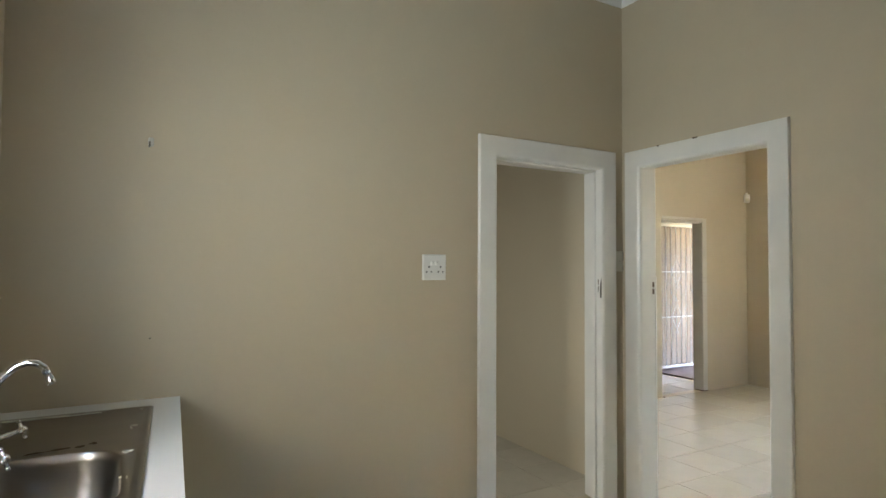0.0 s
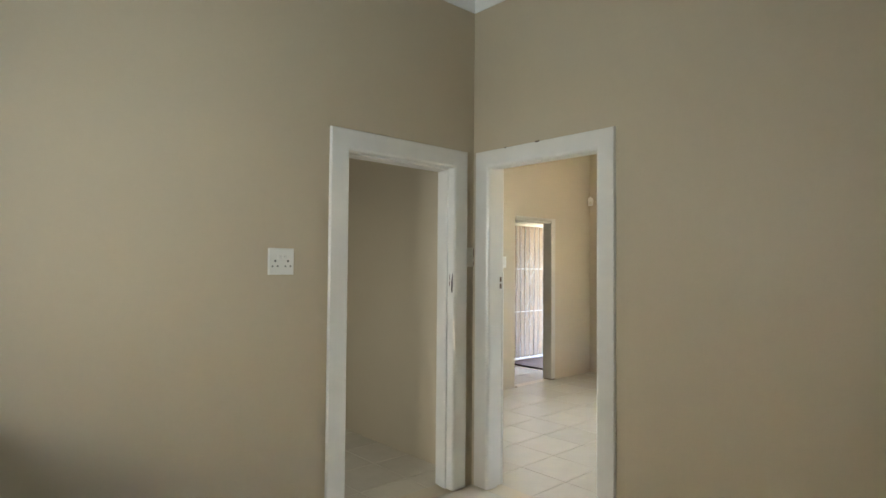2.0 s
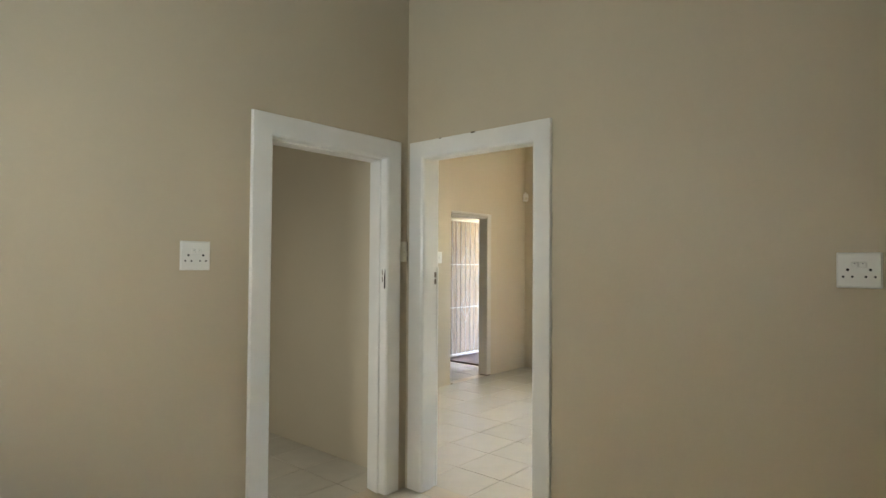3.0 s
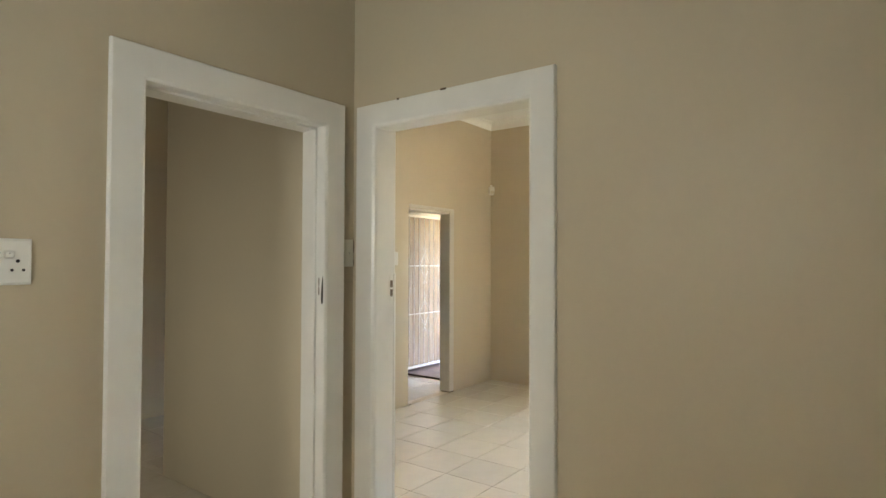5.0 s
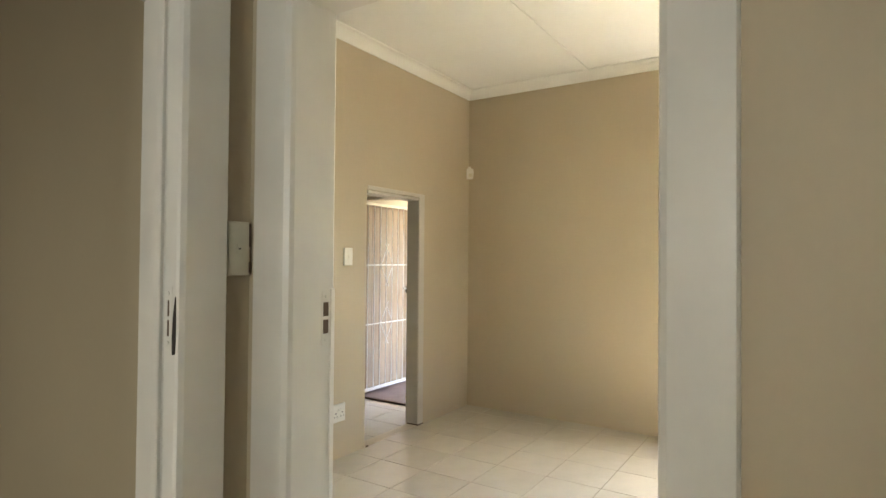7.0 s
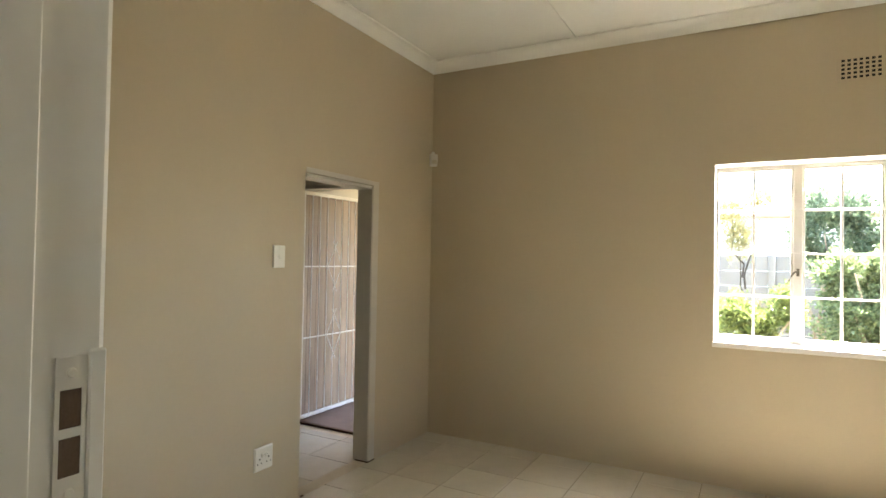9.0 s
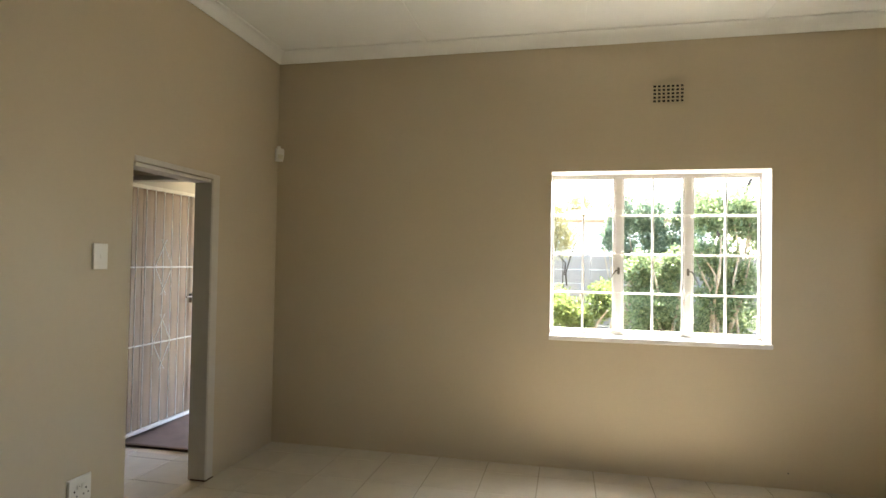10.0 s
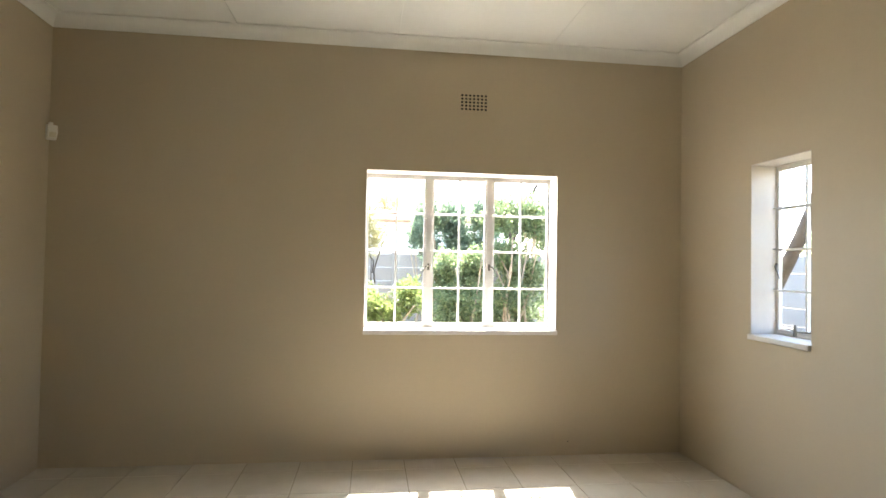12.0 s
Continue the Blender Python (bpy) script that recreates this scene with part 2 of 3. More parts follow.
wall("wall_living_east", "x", XF, XF + 0.27, YR - 0.27, YL + LT, -0.2, 3.2, [W1])
wall("wall_living_south", "y", YR - 0.215, YR, ET, XF, -0.2, 3.2, [W2])
# unseen wall added to shut outdoor light out of the passage doorway
wall("wall_back_room_west", "x", -3.25, -3.05, NT, 3.25, -0.2, 3.2)
# its west end is lengthened out of view to close the same gap
wall("wall_hall_north", "y", 3.25, 3.45, -3.25, 3.78, -0.2, 3.2)
wall("wall_hall_east", "x", 3.47, 3.69, YL + LT, 3.25, -0.2, 3.2, [(*FRONT, 0, 2.035)])

for name, x0, x1, y0, y1 in (("ceiling_kitchen", KX, 0.0, -3.7, 0.0), ("ceiling_living_room", ET, XF, YR, YL), ("ceiling_hall", -1.4, 3.56, YL + LT, 3.25), ("ceiling_passage", -1.4, PX, NT, YL + LT)):
    top = TOPK if "kitchen" in name else TOP
    bm = boxes((x0, x1, y0, y1, top, top + 0.012))
    if "living" in name:
        # cover strips over the board joints, which run along x
        for y, w in ((0.503, 0.022), (-0.637, 0.006), (-1.777, 0.006)):
            box(bm, x0 + 0.08, x1 - 0.078, y - w, y + w, TOP - (0.010 if w > 0.01 else 0.004), TOP - 0.001, bevel=0.002)
    tagged(part(name, bm, CEIL), "white painted ceiling boards with cover strips", "ceiling", kind="structure")

tagged(part("roof_slab", boxes((-3.35, XF + 0.55, -3.95, 3.45, 3.2, 3.3)), OUTWALL), "flat roof closing the house above", "roof", kind="structure")


def cornice(name, x0, x1, y0, y1, top=TOP):
    """A coved plaster cornice round a rectangular room."""
    prof = [(0.0, 0.085), (0.006, 0.084)]
    prof += [(0.008 + 0.06 * (1 - math.cos(a)), 0.080 - 0.07 * math.sin(a)) for a in (math.pi / 2 * k / 6 for k in range(1, 7))]
    prof += [(0.072, 0.008), (0.073, 0.0)]
    bm = bmesh.new()
    rings = []
    for out, down in prof:
        z = top - down
        rings.append([bm.verts.new(p) for p in ((x0 + out, y0 + out, z), (x1 - out, y0 + out, z), (x1 - out, y1 - out, z), (x0 + out, y1 - out, z))])
    for a, b in zip(rings, rings[1:]):
        for k in range(4):
            bm.faces.new((a[k], a[(k + 1) % 4], b[(k + 1) % 4], b[k]))
    tagged(part(name, bm, CEIL), "white coved plaster cornice", "cornice", kind="structure")


cornice("cornice_kitchen", KX + 0.001, -0.001, -3.699, -0.001, TOPK)
cornice("cornice_living_room", ET + 0.001, XF - 0.001, YR + 0.001, YL - 0.001)

# floor bed under the tiles
floor = tagged(part("floor", boxes((KX, 3.56, -3.7, 3.25, -0.2, -0.004), (3.56, XF, YR, YL, -0.2, -0.0045)), GROUT), "cream ceramic floor tiles with grey grout", "floor", kind="structure")


# ---- door frames ----
def sweep_frame(prefix, parent, a0, a1, top, prof, place, mat, k0=1.0, k1=1.0, kz=1.0, heads=None):
    """Two jambs and a head of one moulded profile, mitred at the corners. prof: (u inward, v depth)."""
    def ring(bm, a, z, su, sz):
        return [bm.verts.new(place(a + su * u, v, z - sz * h)) for (u, v), h in zip(prof, heads or [q[0] for q in prof])]

    def bar(name, ends):
        bm = bmesh.new()
        ra, rb = (ring(bm, *e) for e in ends)
        n = len(prof)
        for k in range(n):
            bm.faces.new((ra[k], ra[(k + 1) % n], rb[(k + 1) % n], rb[k]))
        bm.faces.new(ra[::-1])
        bm.faces.new(rb)
        return part(name, bm, mat, parent)

    bar("jamb", ((a0, 0.010, k0, 0), (a0, top, k0, kz)))
    bar("jamb", ((a1, 0.010, -k1, 0), (a1, top, -k1, kz)))
    bar("head", ((a0, top, k0, kz), (a1, top, -k1, kz)))


door_1 = tagged(empty("door_1"), "white gloss timber door frame without a leaf", "door frame", kind="structure")
prof_1 = [(0.0, 0.0), (0.0, -0.016), (0.004, -0.021), (0.100, -0.021), (0.110, -0.014), (0.112, -0.004), (0.112, 0.034), (0.114, 0.037), (0.121, 0.037), (0.123, 0.040), (0.122, 0.06), (0.106, 0.142), (0.102, 0.147), (0.04, 0.147), (0.04, 0.0)]
head_1 = [u for u, v in prof_1[:10]] + [0.122, 0.119, 0.116, 0.04, 0.04]
sweep_frame("door_1", door_1, *D1, HEAD, prof_1, lambda a, v, z: (a, v, z), GLOSSW, heads=head_1)
door_2 = tagged(empty("door_2"), "white gloss timber door frame without a leaf", "door frame", kind="structure")
prof_2 = [(0.0, 0.0), (0.0, -0.016), (0.004, -0.021), (0.100, -0.021), (0.112, -0.014), (0.116, -0.004), (0.116, 0.072), (0.114, 0.074), (0.104, 0.074), (0.102, 0.076), (0.102, 0.133), (0.098, 0.139), (0.05, 0.139), (0.05, 0.0)]
sweep_frame("door_2", door_2, *D2, HEAD, prof_2, lambda a, v, z: (v, a, z), GLOSSW, 0.92, 1.0, 0.92)


def strike_plate(parent, m, mat=GLOSSW, slot=0.009):
    """A painted-over strike plate with two slots; local x across, z up, face towards -y."""
    us, vs = [-0.013, -slot, slot, 0.013], [-0.065, -0.037, -0.004, 0.004, 0.037, 0.065]
    bm = grid_solid(us, vs, lambda i, j: not (i == 1 and j in (1, 3)), 0.0, -0.0006, lambda u, v, w: (u, w, v))
    p = part("strike_plate", bm, mat, parent, "painted-over steel strike plate")
    p.matrix_basis = m
    # thin dark sheets, the shade of the holes put into their colour
    s = part("slot", boxes((0.0002 - slot, slot - 0.0002, -0.0003, -0.0001, -0.0368, -0.0042), (0.0002 - slot, slot - 0.0002, -0.0003, -0.0001, 0.0042, 0.0368)), BAREWOOD, p, "dark sheets painted as latch hole shade")
    for z in (-0.051, 0.051):
        bm = bmesh.new()
        bmesh.ops.create_cone(bm, cap_ends=True, segments=12, radius1=0.0045, radius2=0.0035, depth=0.0016)
        sc = part("screw", bm, mat, p)
        sc.matrix_basis = pose(0, -0.0015, z, 90)
    return p


# door_2's plate lies in the rebate of its north jamb, door_1's in that of its east jamb
strike_plate(door_2, Matrix.Translation((0.110, D2[1] - 0.1024, 1.276)))
strike_plate(door_1, pose(D1[1] - 0.1122, 0.019, 1.29, 0, 0, -90), slot=0.0035)


part("bead", boxes((0.124, 0.1395, D2[1] - 0.1045, D2[1] - 0.09, 0.012, 1.345), bevel=0.002), GLOSSW, door_2)


def chip(parent, name, pts, depth, m, mat):
    bm = bmesh.new()
    a = [bm.verts.new((x, 0, z)) for x, z in pts]
    f = bm.faces.new(a)
    r = bmesh.ops.extrude_face_region(bm, geom=[f])
    for v in r["geom"]:
        if isinstance(v, bmesh.types.BMVert):
            v.co.y -= depth
    p = part(name, bm, mat, parent, "torn dark wood where the lock was forced")
    p.matrix_basis = m


chip(door_1, "torn_chip", [(-0.004, -0.07), (0.006, -0.068), (0.0075, -0.01), (0.006, 0.05), (0.0045, 0.048), (-0.002, 0.012), (-0.005, -0.03)], 0.0016, pose(D1[1] - 0.1115, 0.0, 1.285, 0, 0, -90), RECESSWOOD)
for y, w in ((-0.287, 0.006), (-0.525, 0.010), (-0.54, 0.004)):
    c = part("paint_chip", boxes((-0.0235, -0.0205, y - w, y + w, HEAD - 0.006, HEAD + 0.002), bevel=0.001), BAREWOOD, door_2, "chipped paint")

door_3 = tagged(empty("door_3"), "grey-white steel frame round the hall opening", "door frame", kind="structure")
x0, x1 = FD
part("jamb", boxes((x1 - 0.045, x1 + 0.028, YL - 0.008, YL - 0.002, 0.002, FDZ + 0.03), (x1 - 0.05, x1 - 0.002, YL - 0.004, YL + 0.122, 0.002, FDZ - 0.005), bevel=0.003), GREYGLOSS, door_3)
part("jamb", boxes((x0 + 0.002, x0 + 0.012, YL + 0.03, YL + 0.122, 0.002, FDZ - 0.005), bevel=0.002), GREYGLOSS, door_3)
part("head", boxes((x0 + 0.002, x1 + 0.028, YL - 0.0085, YL - 0.0025, FDZ, FDZ + 0.032), (x0 + 0.014, x1 - 0.052, YL, YL + 0.122, FDZ - 0.025, FDZ - 0.003), bevel=0.003), GREYGLOSS, door_3)

part("jamb_foot", boxes((x1 - 0.053, x1 + 0.03, YL - 0.011, YL + 0.10, 0.0005, 0.010), bevel=0.002), BAREWOOD, door_3, "dark rusted foot of the jamb")


# ---- windows ----
def window(name, m, width, height, columns, label, handles, wall_depth):
    """A steel window; local x along it, y outward, z up from its opening's bottom middle. columns: casements side by side, two panes wide and four high."""
    win = tagged(empty(name, m), label, "window", kind="structure")
    w, h = width / 2, height
    y = wall_depth
    sd, tp, bt = 0.008, 0.020, 0.045   # how much of the frame shows past the plaster, at the sides, top and bottom
    fr = boxes((-w, -w + sd, y, y + 0.035, 0.028, h), (w - sd, w, y, y + 0.035, 0.028, h), (-w + sd, w - sd, y, y + 0.035, h - tp, h), (-w + sd, w - sd, y, y + 0.035, 0.028, bt), bevel=0.003)
    part("window_frame", fr, WINDOWW, win)
    inner = width - 2 * sd
    step = inner / columns
    zs = [bt + (h - tp - bt) * k / 4 for k in range(5)]
    for c in range(columns):
        a = -w + sd + c * step
        b = a + step
        if c:
            part("mullion", boxes((a - 0.026, a + 0.026, y - 0.006, y + 0.03, bt - 0.002, h - tp + 0.002), bevel=0.004), WINDOWW, win)
        lo = a + (0.026 if c else 0.0)
        hi = b - (0.026 if c < columns - 1 else 0.0)
        e = 0.013
        part("casement", boxes((lo, lo + e, y + 0.004, y + 0.032, bt, h - tp), (hi - e, hi, y + 0.004, y + 0.032, bt, h - tp), (lo + e, hi - e, y + 0.004, y + 0.032, h - tp - 0.016, h - tp), (lo + e, hi - e, y + 0.004, y + 0.032, bt, bt + 0.016), bevel=0.002), WINDOWW, win)
        mid = (lo + hi) / 2
        part("glazing_bar", boxes((mid - 0.0075, mid + 0.0075, y + 0.006, y + 0.03, bt + 0.016, h - tp - 0.016), bevel=0.002), WINDOWW, win)
        for k in (1, 2, 3):
            part("glazing_bar", boxes((lo + e, mid - 0.0075, y + 0.008, y + 0.028, zs[k] - 0.006, zs[k] + 0.006), (mid + 0.0075, hi - e, y + 0.008, y + 0.028, zs[k] - 0.006, zs[k] + 0.006), bevel=0.002), WINDOWW, win)
        for u0, u1 in ((lo + e, mid - 0.0075), (mid + 0.0075, hi - e)):
            for k in range(4):
                v0, v1 = zs[k] + 0.006, zs[k + 1] - 0.006
                if k == 0:
                    v0 = bt + 0.016
                if k == 3:
                    v1 = h - tp - 0.016
                pane = part("pane", boxes((u0, u1, y + 0.017, y + 0.020, v0, v1)), GLASS, win)
    # burglar bars let into the reveals
    for k in (1, 2, 3):
        part("burglar_bar", tube(bmesh.new(), [(-w, y - 0.02, zs[k] + 0.004), (w, y - 0.02, zs[k] + 0.004)], 0.0036), WINDOWW, win)
    for u0, u1, z0, z1 in ((-w, -w + 0.004, 0.03, h), (w - 0.004, w, 0.03, h), (-w + 0.004, w - 0.004, h - 0.004, h)):
        part("reveal", boxes((u0, u1, 0.002, y - 0.001, z0, z1)), REVEAL, win)
    part("window_sill", boxes((-w - 0.003, w + 0.003, -0.022, -0.001, -0.004, 0.028), (-w, w, -0.001, y + 0.04, 0.002, 0.028), bevel=0.004), WINDOWW, win)
    part("outer_sill", boxes((-w, w, y + 0.04, 0.31, 0.0, 0.024), bevel=0.004), OUTWALL, win)
    for u, side in handles:
        hb = boxes((u - 0.008, u + 0.008, y - 0.016, y - 0.004, h * 0.39, h * 0.39 + 0.05), bevel=0.003)
        fast = part("fastener", hb, DULLMETAL, win, "worn metal casement fastener")
        part("lever", tube(bmesh.new(), [(u, y - 0.02, h * 0.39 + 0.03), (u + side * 0.02, y - 0.035, h * 0.39 + 0.028), (u + side * 0.045, y - 0.04, h * 0.39 - 0.01), (u + side * 0.062, y - 0.04, h * 0.39 - 0.05)], [0.006, 0.006, 0.005, 0.004]), DULLMETAL, fast)
    return win


win_1 = window("window_1", pose(XF, (W1[0] + W1[1]) / 2, W1[2], 0, 0, -90), W1[1] - W1[0], W1[3] - W1[2], 3, "white steel-framed window of small panes, closed", ((-0.235, -1), (0.235, 1)), 0.19)
win_2 = window("window_2", pose((W2[0] + W2[1]) / 2, YR, W2[2], 0, 0, 180), W2[1] - W2[0], W2[3] - W2[2], 1, "narrow white steel-framed window of small panes", ((-0.225, 1),), 0.17)
stay = part("stay", tube(bmesh.new(), [(-0.12, 0.15, 0.075), (-0.02, 0.13, 0.07), (0.1, 0.14, 0.072)], 0.005), DULLMETAL, win_2, "dark metal window stay")
part("peg", tube(bmesh.new(), [(-0.02, 0.12, 0.04), (-0.02, 0.12, 0.11)], [0.012, 0.006]), DULLMETAL, win_2)
win_3 = tagged(empty("window_3", pose(KX, (KW[0] + KW[1]) / 2, KW[2], 0, 0, 90)), "white steel kitchen window frame", "window", kind="structure")
part("window_frame", boxes((-0.315, -0.28, 0.10, 0.14, 0, 1.05), (0.28, 0.315, 0.10, 0.14, 0, 1.05), (-0.28, 0.28, 0.10, 0.14, 0, 0.035), (-0.28, 0.28, 0.10, 0.14, 1.015, 1.05), bevel=0.003), GLOSSW, win_3)
part("pane", boxes((-0.28, 0.28, 0.118, 0.121, 0.035, 1.015)), GLASS, win_3)

# ---- kitchen ----


def rounded(w, d, r, z, n=8):
    """Points round a rectangle of half sizes w, d with corner radius r, at height z."""
    out = []
    for cx, cy, a0 in ((w - r, d - r, 0), (-w + r, d - r, 90), (-w + r, -d + r, 180), (w - r, -d + r, 270)):
        out += [(cx + r * math.cos(radians(a0 + 90 * k / n)), cy + r * math.sin(radians(a0 + 90 * k / n)), z) for k in range(n + 1)]
    return out


def loft(bm, loops, cap_first=False, cap_last=False):
    rings = [[bm.verts.new(p) for p in loop] for loop in loops]
    for a, b in zip(rings, rings[1:]):
        for k in range(len(a)):
            bm.faces.new((a[k], a[(k + 1) % len(a)], b[(k + 1) % len(b)], b[k]))
    if cap_first:
        bm.faces.new(rings[0][::-1])
    if cap_last:
        bm.faces.new(rings[-1])
    return bm


def shifted(loop, dx, dy):
    return [(x + dx, y + dy, z) for x, y, z in loop]


# the sink cupboard stands along the west wall, in the corner
CX0, CX1, CY0, CY1, CTOP = KX + 0.005, -2.475, -1.4, -0.004, 0.877
cupboard = tagged(empty("sink_cupboard", Matrix.Translation((CX0, CY0, 0))), "white melamine sink cupboard against the kitchen wall", "cupboard")
cw, cd = CX1 - CX0, CY1 - CY0
part("body", boxes((0.0, cw - 0.05, 0.012, 0.028, 0.09, CTOP - 0.033), (0.0, cw - 0.05, cd - 0.018, cd - 0.002, 0.09, CTOP - 0.033), (0.0, cw - 0.05, 0.028, cd - 0.018, 0.09, 0.106), (0.0, cw - 0.1, 0.03, cd - 0.02, 0.0, 0.09)), WORKTOP, cupboard)
for k in range(3):
    a = 0.014 + k * (cd - 0.018) / 3
    d = part("door", boxes((cw - 0.048, cw - 0.03, a, a + (cd - 0.018) / 3 - 0.004, 0.095, CTOP - 0.04), bevel=0.002), WORKTOP, cupboard)
    part("handle", tube(bmesh.new(), [(cw - 0.03, a + 0.05, 0.72), (cw - 0.008, a + 0.05, 0.73), (cw - 0.008, a + 0.05, 0.8), (cw - 0.03, a + 0.05, 0.81)], 0.005), CHROME, d, "chrome handle")

SX, SY, SW, SD = -2.799, -0.704, 0.235, 0.56        # sink plate: middle and half sizes
BX, BY, BW, BD = -2.845, -0.866, 0.165, 0.225       # bowl
wt_us = [CX0, SX - SW + 0.02, SX + SW - 0.02, CX1]
wt_vs = [CY0, SY - SD + 0.02, SY + SD - 0.02, CY1]
bm = grid_solid(wt_us, wt_vs, lambda i, j: (i, j) != (1, 1), CTOP - 0.032, CTOP, lambda u, v, w: (u, v, w))
tagged(part("worktop", bm, WORKTOP), "white melamine worktop cut out round a steel sink", "worktop")

sink = tagged(empty("sink", Matrix.Translation((SX, SY, CTOP))), "stained stainless steel inset sink with dried sealant smears", "sink")
z = 0.0
bx, by = BX - SX, BY - SY
loops = [rounded(SW, SD, 0.012, 0.0005), rounded(SW, SD, 0.012, 0.004), rounded(SW - 0.006, SD - 0.006, 0.012, 0.007), rounded(SW - 0.016, SD - 0.016, 0.012, 0.0055), rounded(SW - 0.024, SD - 0.024, 0.012, 0.003)]
loops += [shifted(rounded(BW + 0.018, BD + 0.018, 0.115, 0.003), bx, by), shifted(rounded(BW + 0.006, BD + 0.006, 0.11, 0.0065), bx, by), shifted(rounded(BW, BD, 0.105, 0.002), bx, by), shifted(rounded(BW - 0.005, BD - 0.005, 0.10, -0.02), bx, by), shifted(rounded(BW - 0.02, BD - 0.02, 0.085, -0.11), bx, by), shifted(rounded(BW - 0.05, BD - 0.05, 0.09, -0.15), bx, by), shifted(rounded(0.03, 0.03, 0.029, -0.158), bx, by)]
part("basin", loft(bmesh.new(), loops, cap_last=True), STEEL, sink, "brushed stainless steel", smooth=True)
bm = bmesh.new()
loft(bm, [shifted(rounded(0.032, 0.032, 0.031, -0.1565), bx, by), shifted(rounded(0.028, 0.028, 0.027, -0.154), bx, by), shifted(rounded(0.012, 0.012, 0.0115, -0.158), bx, by)], cap_last=True)
part("waste", bm, CHROME, sink)


def smear(name, pts, h, m, mat, parent, label):
    bm = bmesh.new()
    lo = [bm.verts.new((x, y, 0)) for x, y in pts]
    hi = [bm.verts.new((x * 0.85, y * 0.85, h)) for x, y in pts]
    bm.faces.new(hi)
    for k in range(len(pts)):
        bm.faces.new((lo[k], lo[(k + 1) % len(pts)], hi[(k + 1) % len(pts)], hi[k]))
    p = part(name, bm, mat, parent, label)
    p.matrix_basis = m


rng = random.Random(5)


def ragged(w, d, n=14):
    return [(w * math.cos(2 * math.pi * k / n) * rng.uniform(0.45, 1.1), d * math.sin(2 * math.pi * k / n) * rng.uniform(0.45, 1.1)) for k in range(n)]


for x, y, w, d, turn in ((0.186, 0.30, 0.013, 0.015, 20), (0.18, 0.27, 0.004, 0.018, 5), (0.186, 0.02, 0.014, 0.02, -30), (0.18, -0.05, 0.005, 0.03, 4), (0.19, -0.2, 0.01, 0.02, 10), (0.196, 0.525, 0.007, 0.005, 0)):
    smear("sealant_smear", ragged(w, d), 0.0012, pose(x, y, 0.0034, 0, 0, turn), PUTTY, sink, "dried white sealant")
part("sealant_strip", boxes((-0.20, 0.02, SD - 0.034, SD - 0.022, 0.0025, 0.0075), (0.02, 0.11, SD - 0.030, SD - 0.024, 0.0025, 0.006), bevel=0.002), PUTTY, sink, "dried white sealant bead")
for x, y, w, d in ((-0.03, 0.125, 0.035, 0.012), (0.02, 0.13, 0.022, 0.014), (-0.085, 0.115, 0.03, 0.010), (0.052, 0.145, 0.014, 0.016)):
    smear("stain", ragged(w, d), 0.0006, pose(x, y, 0.0034, 0, 0, 12), RUST, sink, "dark rusty stain")

tap = tagged(empty("mixer_tap", Matrix.Translation((-3.018, -0.645, CTOP + 0.004))), "chrome swan-neck mixer tap with cross handles", "tap")
part("body", tube(bmesh.new(), [(0, -0.185, 0.04), (0, -0.06, 0.045), (0, 0.06, 0.045), (0, 0.11, 0.04)], [0.013, 0.016, 0.016, 0.013], 14), CHROME, tap, smooth=True)
part("base", tube(bmesh.new(), [(0, 0, 0.0), (0, 0, 0.012), (0, 0, 0.02), (0, 0, 0.05)], [0.028, 0.027, 0.018, 0.017], 18), CHROME, tap, smooth=True)
arc = [(0, 0, 0.045), (0.0, 0, 0.09), (0.008, 0, 0.122), (0.022, 0, 0.155), (0.042, 0, 0.19), (0.068, 0, 0.225), (0.095, 0, 0.249), (0.118, 0, 0.258), (0.14, 0, 0.254), (0.156, 0, 0.241), (0.165, 0, 0.222)]
part("spout", tube(bmesh.new(), arc, 0.0105, 14), CHROME, tap, smooth=True)
part("nozzle", tube(bmesh.new(), [(0.163, 0, 0.226), (0.167, 0, 0.217), (0.1672, 0, 0.2165), (0.174, 0, 0.198), (0.175, 0, 0.196)], [0.0105, 0.0105, 0.0125, 0.0125, 0.0115], 14), CHROME, tap, smooth=True)
for y in (-0.175, 0.10):
    stem = part("valve", tube(bmesh.new(), [(0, y, 0.04), (0.04, y, 0.038), (0.045, y, 0.039), (0.093, y, 0.055)], [0.013, 0.012, 0.0085, 0.007], 12), CHROME, tap, smooth=True)
    ax = Vector((0.95, 0, 0.3))
    side = Vector((-0.3, 0, 0.95))
    bm = bmesh.new()
    c = Vector((0.10, y, 0.058))
    for d in (side, Vector((0, 1, 0))):
        tube(bm, [c - d * 0.022, c, c + d * 0.022], [0.0042, 0.005, 0.0042], 10)
        for sgn in (-1, 1):
            b = bmesh.ops.create_icosphere(bm, subdivisions=1, radius=0.0066)
            bmesh.ops.translate(bm, verts=b["verts"], vec=c + d * 0.024 * sgn)
    tube(bm, [c - ax * 0.008, c + ax * 0.008, c + ax * 0.012], [0.009, 0.0085, 0.004], 12)
    part("cross_handle", bm, CHROME, stem, smooth=True)

# the outer edge of the worktop and of the sink plate runs 3 degrees out of square
for root, edge in ((bpy.data.objects["worktop"], CX1), (cupboard, CX1), (sink, SX + SW)):
    for ob in (root, *root.children_recursive):
        if ob.data is None:
            continue
        at = root.location if root.data is None else Vector((0, 0, 0))
        for v in ob.data.vertices:
            w = ob.matrix_basis @ v.co + at
            if w.x > edge - 0.14 + 0.1 * (root is sink):
